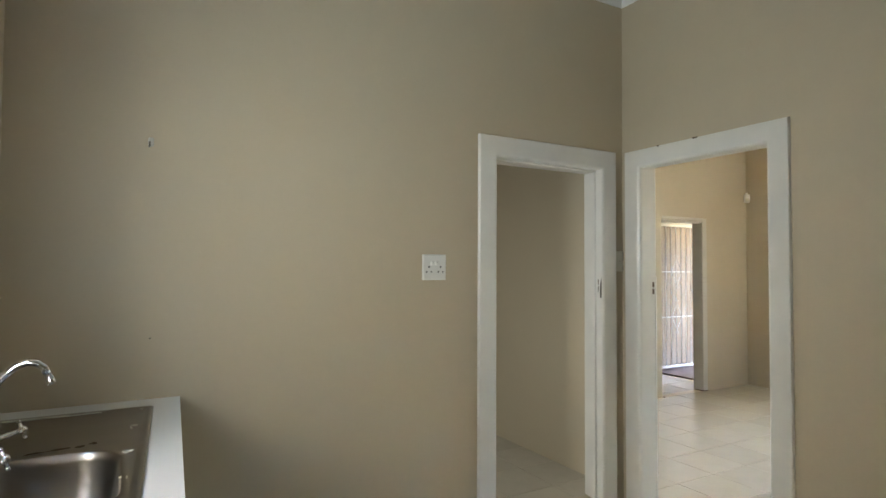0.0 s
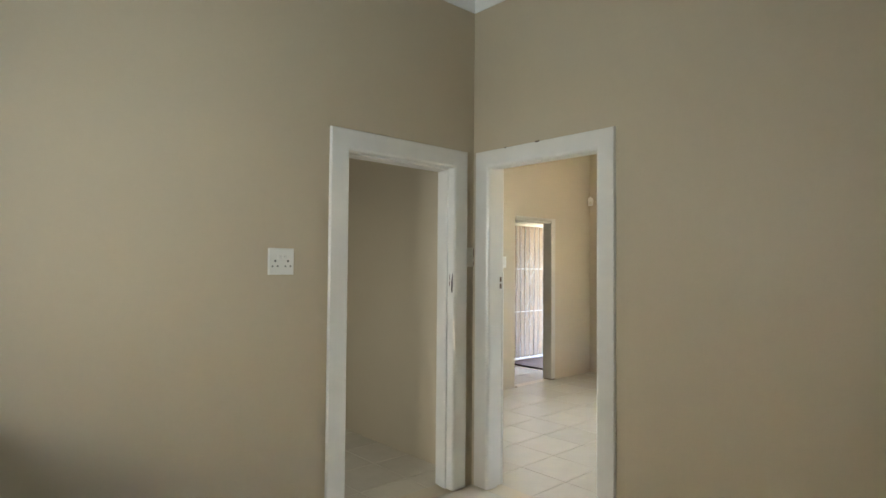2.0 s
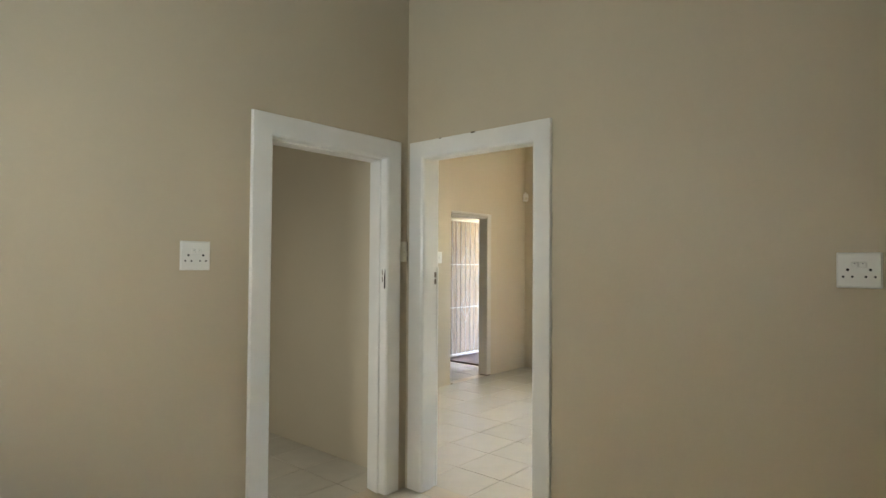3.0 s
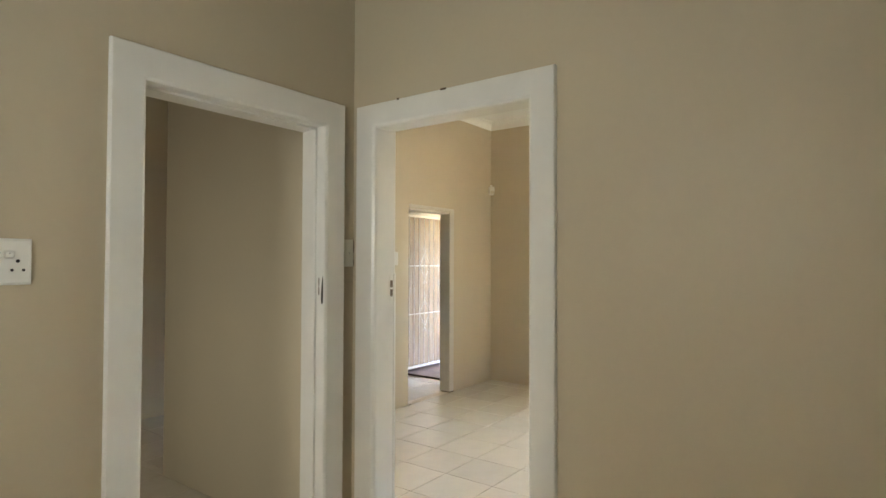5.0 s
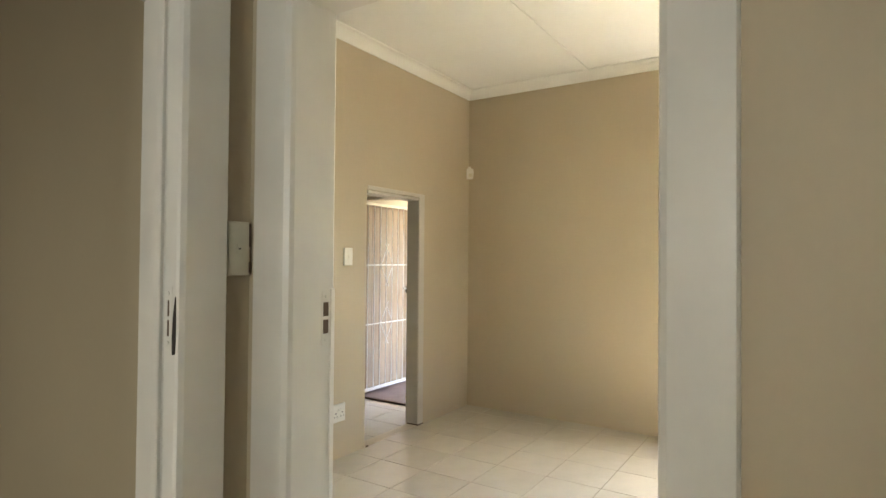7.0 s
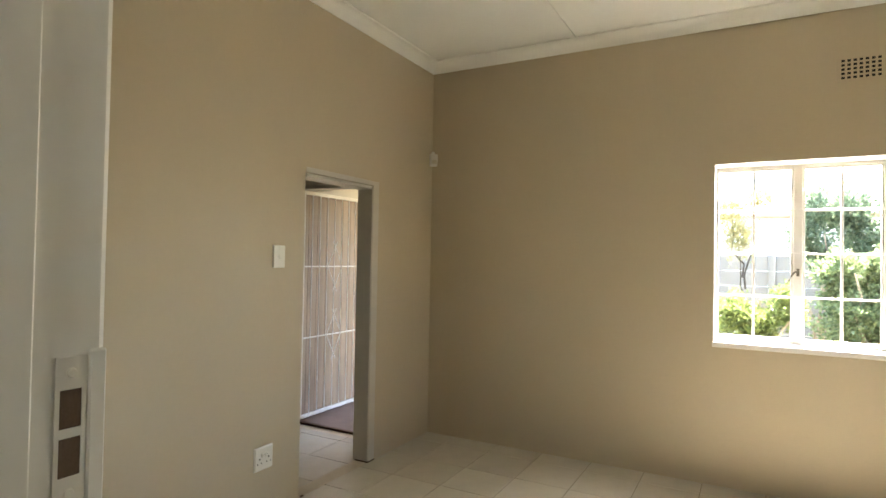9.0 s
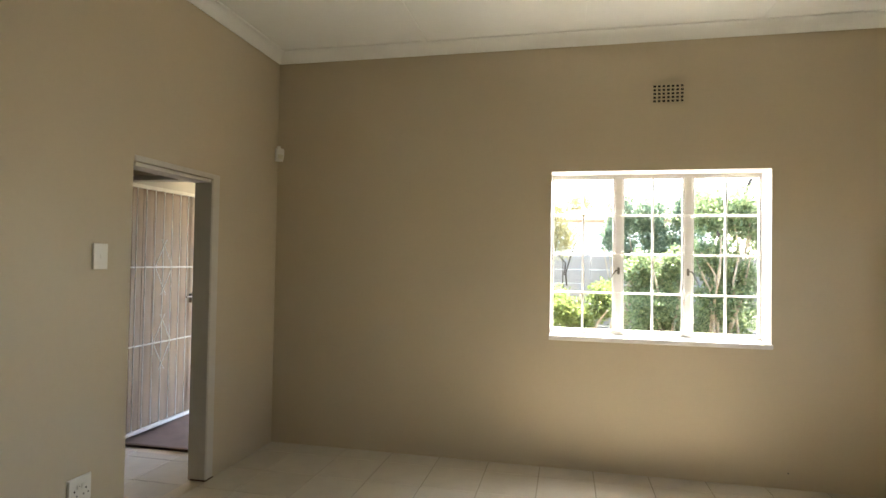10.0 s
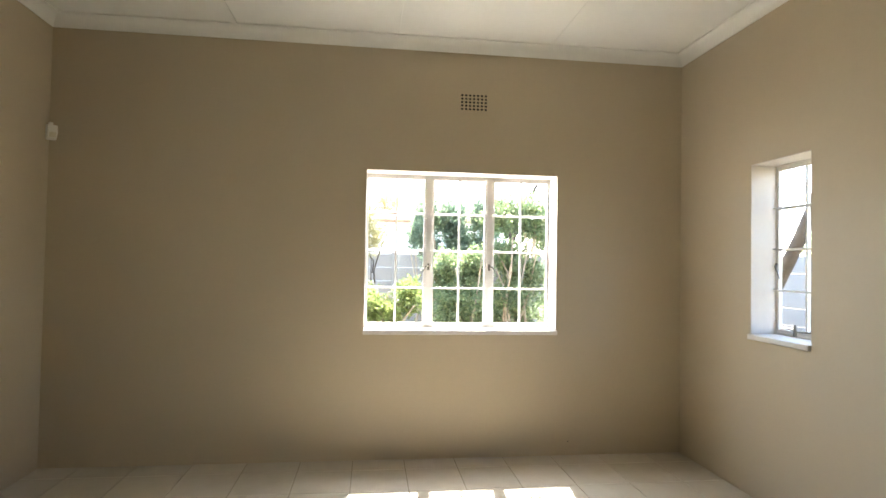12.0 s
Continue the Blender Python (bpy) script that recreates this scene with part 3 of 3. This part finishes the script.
                v.co.x += 0.07 * w.y * (1 if ob.name[:4] != "seal" else 0)
        if ob.name[:4] == "seal":
            ob.location.x += 0.07 * (ob.location.y + at.y)

# ---- sockets, switches and small wall fittings ----


def plate(bm, w, h, t):
    box(bm, -w / 2, w / 2, -t, 0, -h / 2, h / 2, bevel=0.003, seg=2)


def double_socket(m, w, h, label):
    """A double socket with two rockers; local face towards -y."""
    s = tagged(empty("double_socket", m), label, "socket", group="double sockets")
    bm = bmesh.new()
    plate(bm, w, h, 0.006)
    box(bm, -w / 2 + 0.004, w / 2 - 0.004, -0.011, -0.004, -h / 2 + 0.004, h / 2 - 0.004, bevel=0.003, seg=2)
    part("plate", bm, PLASTIC, s)
    k = w / 0.135
    for x in (-0.012, 0.012):
        r = part("rocker", boxes((x * k - 0.0112, x * k + 0.0112, -0.019, -0.0105, 0.009, 0.030), bevel=0.004, seg=2), PLASTIC, s)
        part("rocker_mark", boxes((x * k - 0.002, x * k + 0.002, -0.0194, -0.0186, 0.0225, 0.0245)), DARK, r, "dark mark")
    for cx in (-1, 1):
        for x, zz, rad in ((cx * 0.033, 0.002, 0.0050), (cx * 0.0195, -0.023, 0.0041), (cx * 0.0465, -0.023, 0.0041)):
            bm = bmesh.new()
            tube(bm, [(x * k, -0.0108, zz), (x * k, -0.0116, zz)], rad, 12)
            # dark disc on the face, hole shade put in as colour
            part("pin_hole", bm, DARK, s, "dark disc painted as pin hole shade")
    for x in (-0.052, 0.052):
        bm = tube(bmesh.new(), [(x * k, -0.0108, 0.002), (x * k, -0.0118, 0.002)], 0.003, 10)
        part("screw", bm, PLASTIC, s)
    return s


double_socket(pose(-1.325, -0.0005, 1.395), 0.134, 0.128, "white plastic double socket on the kitchen wall")
double_socket(pose(-0.0005, -2.259, 1.355, 0, 0, -90), 0.134, 0.126, "white plastic double socket on the kitchen wall")
double_socket(pose(2.126, YL - 0.0005, 0.322), 0.134, 0.128, "white plastic double socket low on the living-room wall")


def light_switch(m, w, h, mat, label, pads=1):
    s = tagged(empty("light_switch", m), label, "light switch")
    bm = bmesh.new()
    plate(bm, w, h, 0.012)
    part("plate", bm, mat, s)
    part("rocker", boxes((-0.007, 0.007, -0.0155, -0.0115, -0.011, 0.011), bevel=0.0015), mat, s)
    for zz in (-h * 0.36, h * 0.36):
        part("screw", tube(bmesh.new(), [(0, -0.0118, zz), (0, -0.0128, zz)], 0.003, 10), mat, s)
    return s


light_switch(pose(2.205, YL - 0.0005, 1.427), 0.086, 0.126, PLASTIC, "white light switch beside the hall opening")
sw = light_switch(pose(-0.040, -0.0005, 1.437), 0.058, 0.122, CREAM, "aged cream switch plate squeezed between two door frames")
for z0, z1 in ((0.004, 0.058), (-0.056, -0.03)):
    part("broken_edge", boxes((0.0292, 0.0325, -0.012, -0.001, z0, z1), bevel=0.001), BAREWOOD, sw, "dark strip along the plate edge")
part("rocker_mark", boxes((-0.0025, 0.0025, -0.0162, -0.0152, -0.002, 0.001)), DARK, sw)

hook = tagged(empty("wall_hook", Matrix.Translation((-2.602, 0, 1.870))), "small dark metal hook with a plaster chip", "hook")
part("shank", tube(bmesh.new(), [(0, 0.002, -0.005), (0, -0.02, -0.006), (0, -0.026, 0.0), (0, -0.024, 0.01)], 0.0035, 8), DULLMETAL, hook)
part("plaster_plug", boxes((-0.004, 0.016, -0.010, -0.0005, -0.006, 0.030), bevel=0.004), PUTTY, hook)
mark = tagged(part("nail_head", tube(bmesh.new(), [(-2.586, 0.001, 1.112), (-2.586, -0.002, 1.112)], 0.0035, 8), DULLMETAL), "tiny dark nail head in the kitchen wall", "nail")
mark = tagged(part("nail_head", tube(bmesh.new(), [(XF + 0.001, -1.955, 0.10), (XF - 0.003, -1.955, 0.10)], 0.005, 8), DULLMETAL), "tiny dark nail head low in the wall", "nail")

tagged(part("floor_chip", boxes((2.425, 2.45, YL - 0.012, YL - 0.001, 0.0005, 0.009), bevel=0.002), BAREWOOD), "dark chip at the wall corner by the floor", "chip")
sensor = tagged(empty("alarm_sensor", pose(XF - 0.032, YL - 0.032, 2.246, 0, 0, -45)), "white plastic alarm sensor high in the corner", "alarm sensor")
bm = bmesh.new()
loft(bm, [[(-0.032, 0.03, -0.05), (0.032, 0.03, -0.05), (0.026, -0.012, -0.046), (-0.026, -0.012, -0.046)], [(-0.033, 0.03, 0.0), (0.033, 0.03, 0.0), (0.03, -0.024, 0.0), (-0.03, -0.024, 0.0)], [(-0.032, 0.03, 0.048), (0.032, 0.03, 0.048), (0.028, -0.02, 0.046), (-0.028, -0.02, 0.046)]], True, True)
part("housing", bm, PLASTIC, sensor)
part("lens", boxes((-0.02, 0.02, -0.027, -0.018, -0.035, -0.002), bevel=0.003), CREAM, sensor, "milky lens")
part("cable_clip", boxes((-0.012, 0.012, 0.01, 0.03, 0.05, 0.07), bevel=0.003), PLASTIC, sensor)

vent = tagged(empty("wall_vent", pose(XF - 0.0005, -1.205, 2.606, 0, 0, -90)), "beige painted air vent with rows of small holes", "vent")
cols, rows = 7, 5
us, vs = [-0.115], [-0.075]
for k in range(cols):
    c = (k - 3) * 0.0295
    us += [c - 0.0088, c + 0.0088]
for k in range(rows):
    c = (k - 2) * 0.0255
    vs += [c - 0.0078, c + 0.0078]
us, vs = us + [0.115], vs + [0.075]
part("grille", grid_solid(us, vs, lambda i, j: not (i % 2 and j % 2), 0.0, -0.006, lambda u, v, w: (u, w, v)), WALL, vent)
# flat sheet whose near-black colour stands for the unlit duct
part("backing", boxes((-0.105, 0.105, -0.0012, -0.0004, -0.066, 0.066)), DARK, vent, "dark sheet painted as the shade behind the holes")

# ---- hall, front door and porch ----
tagged(part("porch_floor", boxes((3.56, 8.2, 1.855, 3.6, -0.2, 0.014), bevel=0.004), STOEP), "polished red-brown porch floor with a worn edge", "floor", kind="structure")
# near end shows; the rest is added to hold off sun and sky
tagged(part("porch_ceiling", boxes((3.70, 8.2, 1.855, 3.6, 2.2, 2.25), (4.19, 8.2, 1.45, 1.855, 2.2, 2.25)), OUTWALL), "pale porch ceiling, lengthened out of view to block light", "ceiling", kind="structure")
# unseen wall added behind the open door to enclose the porch
wall("wall_porch_north", "y", 3.0, 3.2, 3.70, 8.2, -0.2, 2.2, mat=OUTWALL, label="plastered porch wall")
tagged(part("threshold", boxes((3.545, 3.575, FRONT[0], FRONT[1], 0.0, 0.02), bevel=0.004), BAREWOOD), "worn dark timber threshold", "threshold", kind="structure")
front = tagged(empty("door_4"), "front door frame, grey-white gloss paint", "door frame", kind="structure")
part("jamb", boxes((3.5, 3.62, FRONT[1] - 0.03, FRONT[1] - 0.002, 0.02, 2.03), bevel=0.003), GREYGLOSS, front)
part("jamb", boxes((3.5, 3.62, FRONT[0] + 0.002, FRONT[0] + 0.03, 0.02, 2.03), bevel=0.003), GREYGLOSS, front)
part("head", boxes((3.5, 3.62, FRONT[0] + 0.03, FRONT[1] - 0.03, 2.0, 2.033), bevel=0.003), GREYGLOSS, front)

leaf = tagged(empty("front_door", Matrix.Translation((3.50, 2.745, 0))), "weathered brown boarded timber door standing open", "door")
n = 8
for k in range(n):
    a = 0.93 / n
    part("board", boxes((k * a + 0.0004, (k + 1) * a - 0.0004, 0.0, 0.03, 0.03, 1.985), bevel=0.002), DOORWOOD, leaf)
part("ledge", boxes((0.02, 0.91, 0.031, 0.055, 0.25, 0.37), (0.02, 0.91, 0.031, 0.055, 1.65, 1.77), bevel=0.003), DOORWOOD, leaf)
part("hinge", tube(bmesh.new(), [(-0.004, 0.0, 1.6), (-0.004, 0.0, 1.72)], 0.008), DULLMETAL, leaf)
part("hinge", tube(bmesh.new(), [(-0.004, 0.0, 0.25), (-0.004, 0.0, 0.37)], 0.008), DULLMETAL, leaf)

gate = tagged(empty("security_gate", Matrix.Translation((3.485, 2.70, 0))), "dull white steel security gate with diamond ornaments, open", "gate")
GW, GZ0, GZ1 = 0.858, 0.055, 1.99
for a in (0.0, GW - 0.028):
    part("stile", boxes((a, a + 0.028, -0.012, 0.012, GZ0, GZ1), bevel=0.002), GATEP, gate)
for zz in (GZ0, GZ1 - 0.028):
    part("rail", boxes((0.028, GW - 0.028, -0.012, 0.012, zz, zz + 0.028), bevel=0.002), GATEP, gate)
for zz in (0.735, 1.345):
    part("rail", boxes((0.028, GW - 0.028, -0.011, -0.005, zz - 0.006, zz + 0.006), bevel=0.001), GATEP, gate)
nb = 7
xs = [0.028 + (GW - 0.056) * (k + 1) / (nb + 1) for k in range(nb)]
for x in xs:
    part("bar", tube(bmesh.new(), [(x, 0, GZ0 + 0.02), (x, 0, GZ1 - 0.02)], 0.0045, 8), GATEP, gate)
for zz in (0.735, 1.345):
    bm = bmesh.new()
    c, e = xs[3], xs[4] - xs[3]
    for sx in (-1, 1):
        for sz in (-1, 1):
            tube(bm, [(c + sx * e, -0.009, zz), (c, -0.009, zz + sz * 0.18), (c - sx * 0.3 * e, -0.009, zz + sz * 0.225)], 0.004, 6)
    part("diamond", bm, GATEP, gate)
lock = part("lock_box", boxes((GW - 0.07, GW - 0.03, -0.016, 0.014, 1.03, 1.11), bevel=0.004), DULLMETAL, gate)
part("bolt", tube(bmesh.new(), [(GW - 0.16, -0.028, 1.085), (GW - 0.03, -0.028, 1.085)], 0.008, 8), DULLMETAL, lock)
part("padlock", boxes((GW - 0.06, GW - 0.03, -0.045, -0.025, 0.97, 1.01), bevel=0.004), DULLMETAL, lock, "dark padlock")

# ---- garden ----
GROUND = -0.22
bm = bmesh.new()
bmesh.ops.create_grid(bm, x_segments=60, y_segments=60, size=300)
for v in bm.verts:
    v.co.z = GROUND + 0.05 * noise.noise(Vector((v.co.x * 0.02, v.co.y * 0.02, 0))) - 0.05
tagged(part("ground", bm, SOIL), "dry garden ground with sparse grass", "ground", kind="structure")


def precast_wall(name, m, bays, top, mat, label):
    """Slotted posts with six planks between each two; local x along the wall."""
    w = tagged(empty(name, m), label, "wall", kind="structure")
    pm = mesh_of("post", boxes((-0.065, 0.065, -0.06, 0.06, GROUND - 0.3, top + 0.04), bevel=0.01), mat)
    hh = (top - GROUND + 0.04) / 6
    pl = mesh_of("panel", boxes((0.067, 1.433, -0.022, 0.022, 0.004, hh - 0.004), bevel=0.008), mat)
    for k in range(bays + 1):
        p = new("post", pm)
        p.parent, p.location = w, (1.5 * k, 0, 0)
        if k < bays:
            for j in range(6):
                q = new("panel", pl)
                q.parent, q.location = w, (1.5 * k, 0, GROUND - 0.04 + hh * j)
    return w


# unseen wall added to keep low sky light out of the kitchen window
wall("wall_yard_west", "x", -4.75, -4.55, -8.0, 6.0, -0.4, 3.0, mat=OUTWALL, label="unseen plain wall that holds sky light off the kitchen window")
precast_wall("garden_wall_east", pose(13, -10.0, 0, 0, 0, 90), 12, 1.62, CONCRETE, "grey precast concrete panel garden wall")
precast_wall("garden_wall_south", pose(1.0, -8.2, 0), 8, 1.66, WHITECONC, "white painted precast concrete panel wall")


def leaves(blobs, count, size, seed, long=1.0):
    """Small folded leaves scattered through the given blobs (centre, radii), thicker towards their skins."""
    r = random.Random(seed)
    size, count = 0.76 * size, 1.7 * count
    verts, faces = [], []
    total = sum(b[1][0] * b[1][2] for b in blobs)
    for c, rad in blobs:
        for _ in range(int(count * rad[0] * rad[2] / total)):
            d = Vector((r.gauss(0, 1), r.gauss(0, 1), r.gauss(0, 1))).normalized()
            lump = 0.72 + 0.55 * noise.noise(d * 1.9 + Vector(c) * 3) + 0.45 * noise.noise(d * 5 + Vector(c) * 7)
            p = Vector(c) + Vector((d.x * rad[0], d.y * rad[1], d.z * rad[2])) * lump * r.uniform(0.1, 1.0) ** 0.5
            a = (d + Vector((r.uniform(-1, 1), r.uniform(-1, 1), r.uniform(-0.3, 1.2)))).normalized()
            b = a.orthogonal().normalized()
            b = (Matrix.Rotation(r.uniform(0, 6.28), 3, a) @ b) * size * r.uniform(0.3, 0.55)
            a = a * size * r.uniform(0.7, 1.3) * long
            up = a.cross(b).normalized() * size * 0.12
            i = len(verts)
            verts += [p, p + a * 0.5 + b + up, p + a, p + a * 0.5 - b + up]
            faces += [(i, i + 1, i + 2), (i, i + 2, i + 3)]
    me = bpy.data.meshes.new("crown")
    me.from_pydata(verts, [], faces)
    return me


def plant(name, at, stems, blobs, count, size, mat, label, category, seed, long=1.0, thick=0.03, bole=None):
    t = tagged(empty(name, Matrix.Translation(at)), label, category)
    r = random.Random(seed)
    if bole:
        part("trunk", tube(bmesh.new(), bole, [0.085 - 0.035 * q / (len(bole) - 1) for q in range(len(bole))], 12), BARK, t, smooth=True)
    for k, (base, tip) in enumerate(stems):
        pts = []
        for q in range(6):
            f = q / 5
            pts.append((base[0] + (tip[0] - base[0]) * f + r.uniform(-0.09, 0.09) * (0 < q), base[1] + (tip[1] - base[1]) * f + r.uniform(-0.09, 0.09) * (0 < q), base[2] + (tip[2] - base[2]) * f))
        part("trunk" if k == 0 and not bole else "limb", tube(bmesh.new(), pts, [thick * (1 - 0.13 * q) for q in range(6)], 8), TWIG if category in ("bush", "shrub") else BARK, t)
    crown = new("crown", leaves(blobs, count, size, seed, long))
    crown.data.materials.append(mat)
    crown.parent = t
    return t


def fan(n, spread, z0, z1, seed):
    r = random.Random(seed)
    n = round(1.6 * n)
    return [((r.uniform(-0.12, 0.12), r.uniform(-0.15, 0.15), z0), (r.uniform(-spread, spread), r.uniform(-spread, spread), z1 * r.uniform(0.8, 1.1))) for _ in range(n)]


G = GROUND
plant("shrub", (8.6, -0.75, 0), fan(6, 0.4, G, 0.9, 3), [((0, 0.3, 0.72), (0.4, 0.34, 0.4)), ((0.05, -0.33, 0.88), (0.35, 0.27, 0.42)), ((0, 0.02, 0.6), (0.35, 0.3, 0.35)), ((0, 0.1, 0.2), (0.45, 0.6, 0.3))], 5200, 0.06, LEAFLIME, "low lime-green shrub in the garden", "shrub", 11)
plant("small_tree", (11.2, -0.55, 0), [((0, -0.1, G), (0, 0.1, 1.9)), ((0, 0, 1.0), (0.1, -0.25, 2.2)), ((0, 0.05, 1.2), (0, 0.3, 2.4))], [((0, 0.1, 1.9), (0.5, 0.42, 0.5)), ((0, 0.25, 2.4), (0.5, 0.45, 0.4)), ((0, -0.25, 2.6), (0.4, 0.4, 0.3))], 3200, 0.05, LEAFGOLD, "thin small tree with golden sparse leaves", "tree", 12, thick=0.018)
plant("bush", (10.6, -1.5, 0), fan(3, 0.3, G, 1.8, 5), [((0, 0.0, 2.35), (0.5, 0.34, 0.45)), ((0, 0.14, 1.95), (0.5, 0.26, 0.35)), ((0, -0.1, 1.6), (0.4, 0.25, 0.4))], 4200, 0.065, LEAFDARK, "tall blue-green bush near the garden wall", "bush", 13)
plant("bush", (9.4, -2.0, 0), fan(8, 0.45, G, 1.5, 6), [((0, 0.3, 1.35), (0.4, 0.36, 0.36)), ((0, -0.25, 1.4), (0.4, 0.38, 0.34)), ((0.1, 0.05, 1.0), (0.45, 0.6, 0.35)), ((0.1, 0, 0.4), (0.4, 0.7, 0.45)), ((-0.2, 0.1, 0.8), (0.4, 0.65, 0.4))], 9500, 0.065, LEAF, "dense green bush with bare twisted stems", "bush", 14)
plant("bush", (10.7, -2.35, 0), fan(3, 0.35, G, 2.0, 7), [((0, 0.35, 2.25), (0.5, 0.42, 0.5)), ((0, -0.3, 2.35), (0.5, 0.42, 0.48)), ((0, 0.0, 1.75), (0.5, 0.8, 0.42))], 7000, 0.068, LEAFDARK, "tall blue-green bush near the garden wall", "bush", 15)
plant("bush", (9.6, -2.98, 0), fan(8, 0.5, G, 2.0, 8), [((0, 0.2, 2.25), (0.5, 0.45, 0.45)), ((0, -0.3, 2.2), (0.5, 0.42, 0.5)), ((0, 0.2, 1.55), (0.5, 0.52, 0.4)), ((0.05, -0.2, 1.25), (0.5, 0.5, 0.4)), ((0.1, 0, 0.45), (0.4, 0.65, 0.5)), ((-0.15, 0.1, 0.9), (0.4, 0.6, 0.4))], 11000, 0.068, LEAF, "tall green bush with bare lower stems", "bush", 16)
plant("bush", (9.8, -4.3, 0), fan(6, 0.5, G, 1.6, 9), [((0, 0.3, 1.3), (0.6, 0.5, 0.6)), ((0, -0.4, 1.5), (0.6, 0.5, 0.6)), ((0.1, 0.3, 0.6), (0.6, 0.7, 0.4)), ((0, 0.6, 1.9), (0.5, 0.45, 0.4))], 7500, 0.068, LEAF, "dense green bush in the garden", "bush", 17)
plant("tree", (15.5, -4.4, 0), [((0, 0, G), (0, 0.1, 3.2)), ((0, 0, 2.2), (0.1, 0.9, 4.0)), ((0, 0, 2.0), (0, -0.9, 4.0))], [((0, 0.4, 4.0), (0.8, 1.0, 0.5)), ((0, -0.8, 4.2), (0.8, 0.9, 0.6))], 2160, 0.066, LEAFDARK, "garden tree with an open crown", "tree", 18, thick=0.09)
# crown above the view, widened to hold sky light off window_2
plant("leaning_tree", (6.27, -5.0, 0), [((-1.34, 0, 2.75), (-0.5, -0.2, 3.9)), ((-1.33, 0, 2.7), (-1.9, 0.2, 3.6))], [((-0.5, 0, 3.05), (0.75, 0.6, 0.28)), ((-1.5, 0.2, 3.35), (0.8, 0.8, 0.45)), ((0.4, -0.2, 3.5), (1.0, 0.9, 0.5)), ((-0.6, 0.5, 4.0), (1.4, 1.2, 0.5))], 11000, 0.053, LEAF, "leaning garden tree with a bare grey trunk", "tree", 19, thick=0.05, bole=[(0.2, 0, G), (-0.1, 0, 0.4), (-0.38, 0, 0.9), (-0.56, 0, 1.2), (-0.77, 0, 1.5), (-0.97, 0, 1.8), (-1.16, 0, 2.15), (-1.32, 0, 2.6), (-1.4, 0, 3.1), (-1.4, 0, 3.6)])
plant("bush", (10.3, -10.2, 0), fan(4, 0.4, G, 1.8, 10), [((0, 0, 1.9), (1.6, 0.6, 0.7))], 5280, 0.073, LEAFLIME, "light green bush beyond the white wall", "bush", 20)
planter = tagged(empty("planter", Matrix.Translation((9.1, -7.4, GROUND))), "grey concrete planter against the white wall", "planter")
part("pot", loft(bmesh.new(), [rounded(0.22, 0.22, 0.05, 0.0), rounded(0.3, 0.3, 0.05, 0.55), rounded(0.32, 0.32, 0.05, 0.62), rounded(0.27, 0.27, 0.05, 0.62), rounded(0.25, 0.25, 0.05, 0.55)], True, True), CONCRETE, planter)

house = tagged(empty("house", Matrix.Translation((25, -1.5, GROUND))), "white neighbouring house with a terracotta roof", "house")
part("wall", boxes((0, 7, -5, 5, 0, 3.6)), HOUSEWHITE, house)
bm = bmesh.new()
ring = [[bm.verts.new(p) for p in ((-0.5, y, 3.55), (3.5, y, 4.9), (7.5, y, 3.55), (7.5, y, 3.45), (-0.5, y, 3.45))] for y in (-5.5, 5.5)]
for k in range(5):
    bm.faces.new((ring[0][k], ring[0][(k + 1) % 5], ring[1][(k + 1) % 5], ring[1][k]))
bm.faces.new(ring[0][::-1])
bm.faces.new(ring[1])
part("roof", bm, ROOFTILE, house)
for y in (-3.2, 1.8):
    wn = part("window", boxes((-0.03, 0.02, y, y + 1.4, 1.0, 2.2), bevel=0.01), GREYGLOSS, house)
    part("pane", boxes((-0.04, -0.032, y + 0.06, y + 1.34, 1.06, 2.14)), DARK, wn)

# ---- floor tiles ----
PITCH, GAP, TX, TY = 0.362, 0.0045, 0.48, -0.010


def tile_mesh(w, d):
    bm = bmesh.new()
    c = 0.0018
    w, d = w / 2, d / 2
    loft(bm, [[(-w, -d, -0.004), (w, -d, -0.004), (w, d, -0.004), (-w, d, -0.004)], [(-w, -d, -c * 0.6), (w, -d, -c * 0.6), (w, d, -c * 0.6), (-w, d, -c * 0.6)], [(-w + c, -d + c, 0), (w - c, -d + c, 0), (w - c, d - c, 0), (-w + c, d - c, 0)]], False, True)
    return mesh_of("tile", bm, TILE)


tile_store = {}
for x0, x1, y0, y1 in ((KX, 0.0, -3.7, 0.0), (-1.4, PX, NT, 3.25), (PX, 3.56, YL + LT, 3.25), (ET, XF, YR, YL), (0.0, ET, D2[0] + 0.1, D2[1] - 0.1), (D1[0] + 0.1, D1[1] - 0.1, 0.0, NT), (FD[0], FD[1] - 0.05, YL, YL + LT)):
    i0, i1 = math.floor((x0 - TX) / PITCH), math.ceil((x1 - TX) / PITCH)
    j0, j1 = math.floor((y0 - TY) / PITCH), math.ceil((y1 - TY) / PITCH)
    for i in range(i0, i1):
        for j in range(j0, j1):
            u0, u1, v0, v1 = TX + i * PITCH + GAP / 2, TX + (i + 1) * PITCH - GAP / 2, TY + j * PITCH + GAP / 2, TY + (j + 1) * PITCH - GAP / 2
            a0, a1, b0, b1 = max(u0, x0), min(u1, x1), max(v0, y0), min(v1, y1)
            if a1 - a0 < 0.006 or b1 - b0 < 0.006:
                continue
            key = (round(a1 - a0, 4), round(b1 - b0, 4))
            if key not in tile_store:
                tile_store[key] = tile_mesh(*key)
            q = new("tile", tile_store[key])
            q.parent = floor
            q.location = ((a0 + a1) / 2, (b0 + b1) / 2, rng.uniform(-0.0006, 0.0))
            q.rotation_euler = (rng.uniform(-0.0012, 0.0012), rng.uniform(-0.0012, 0.0012), 0)
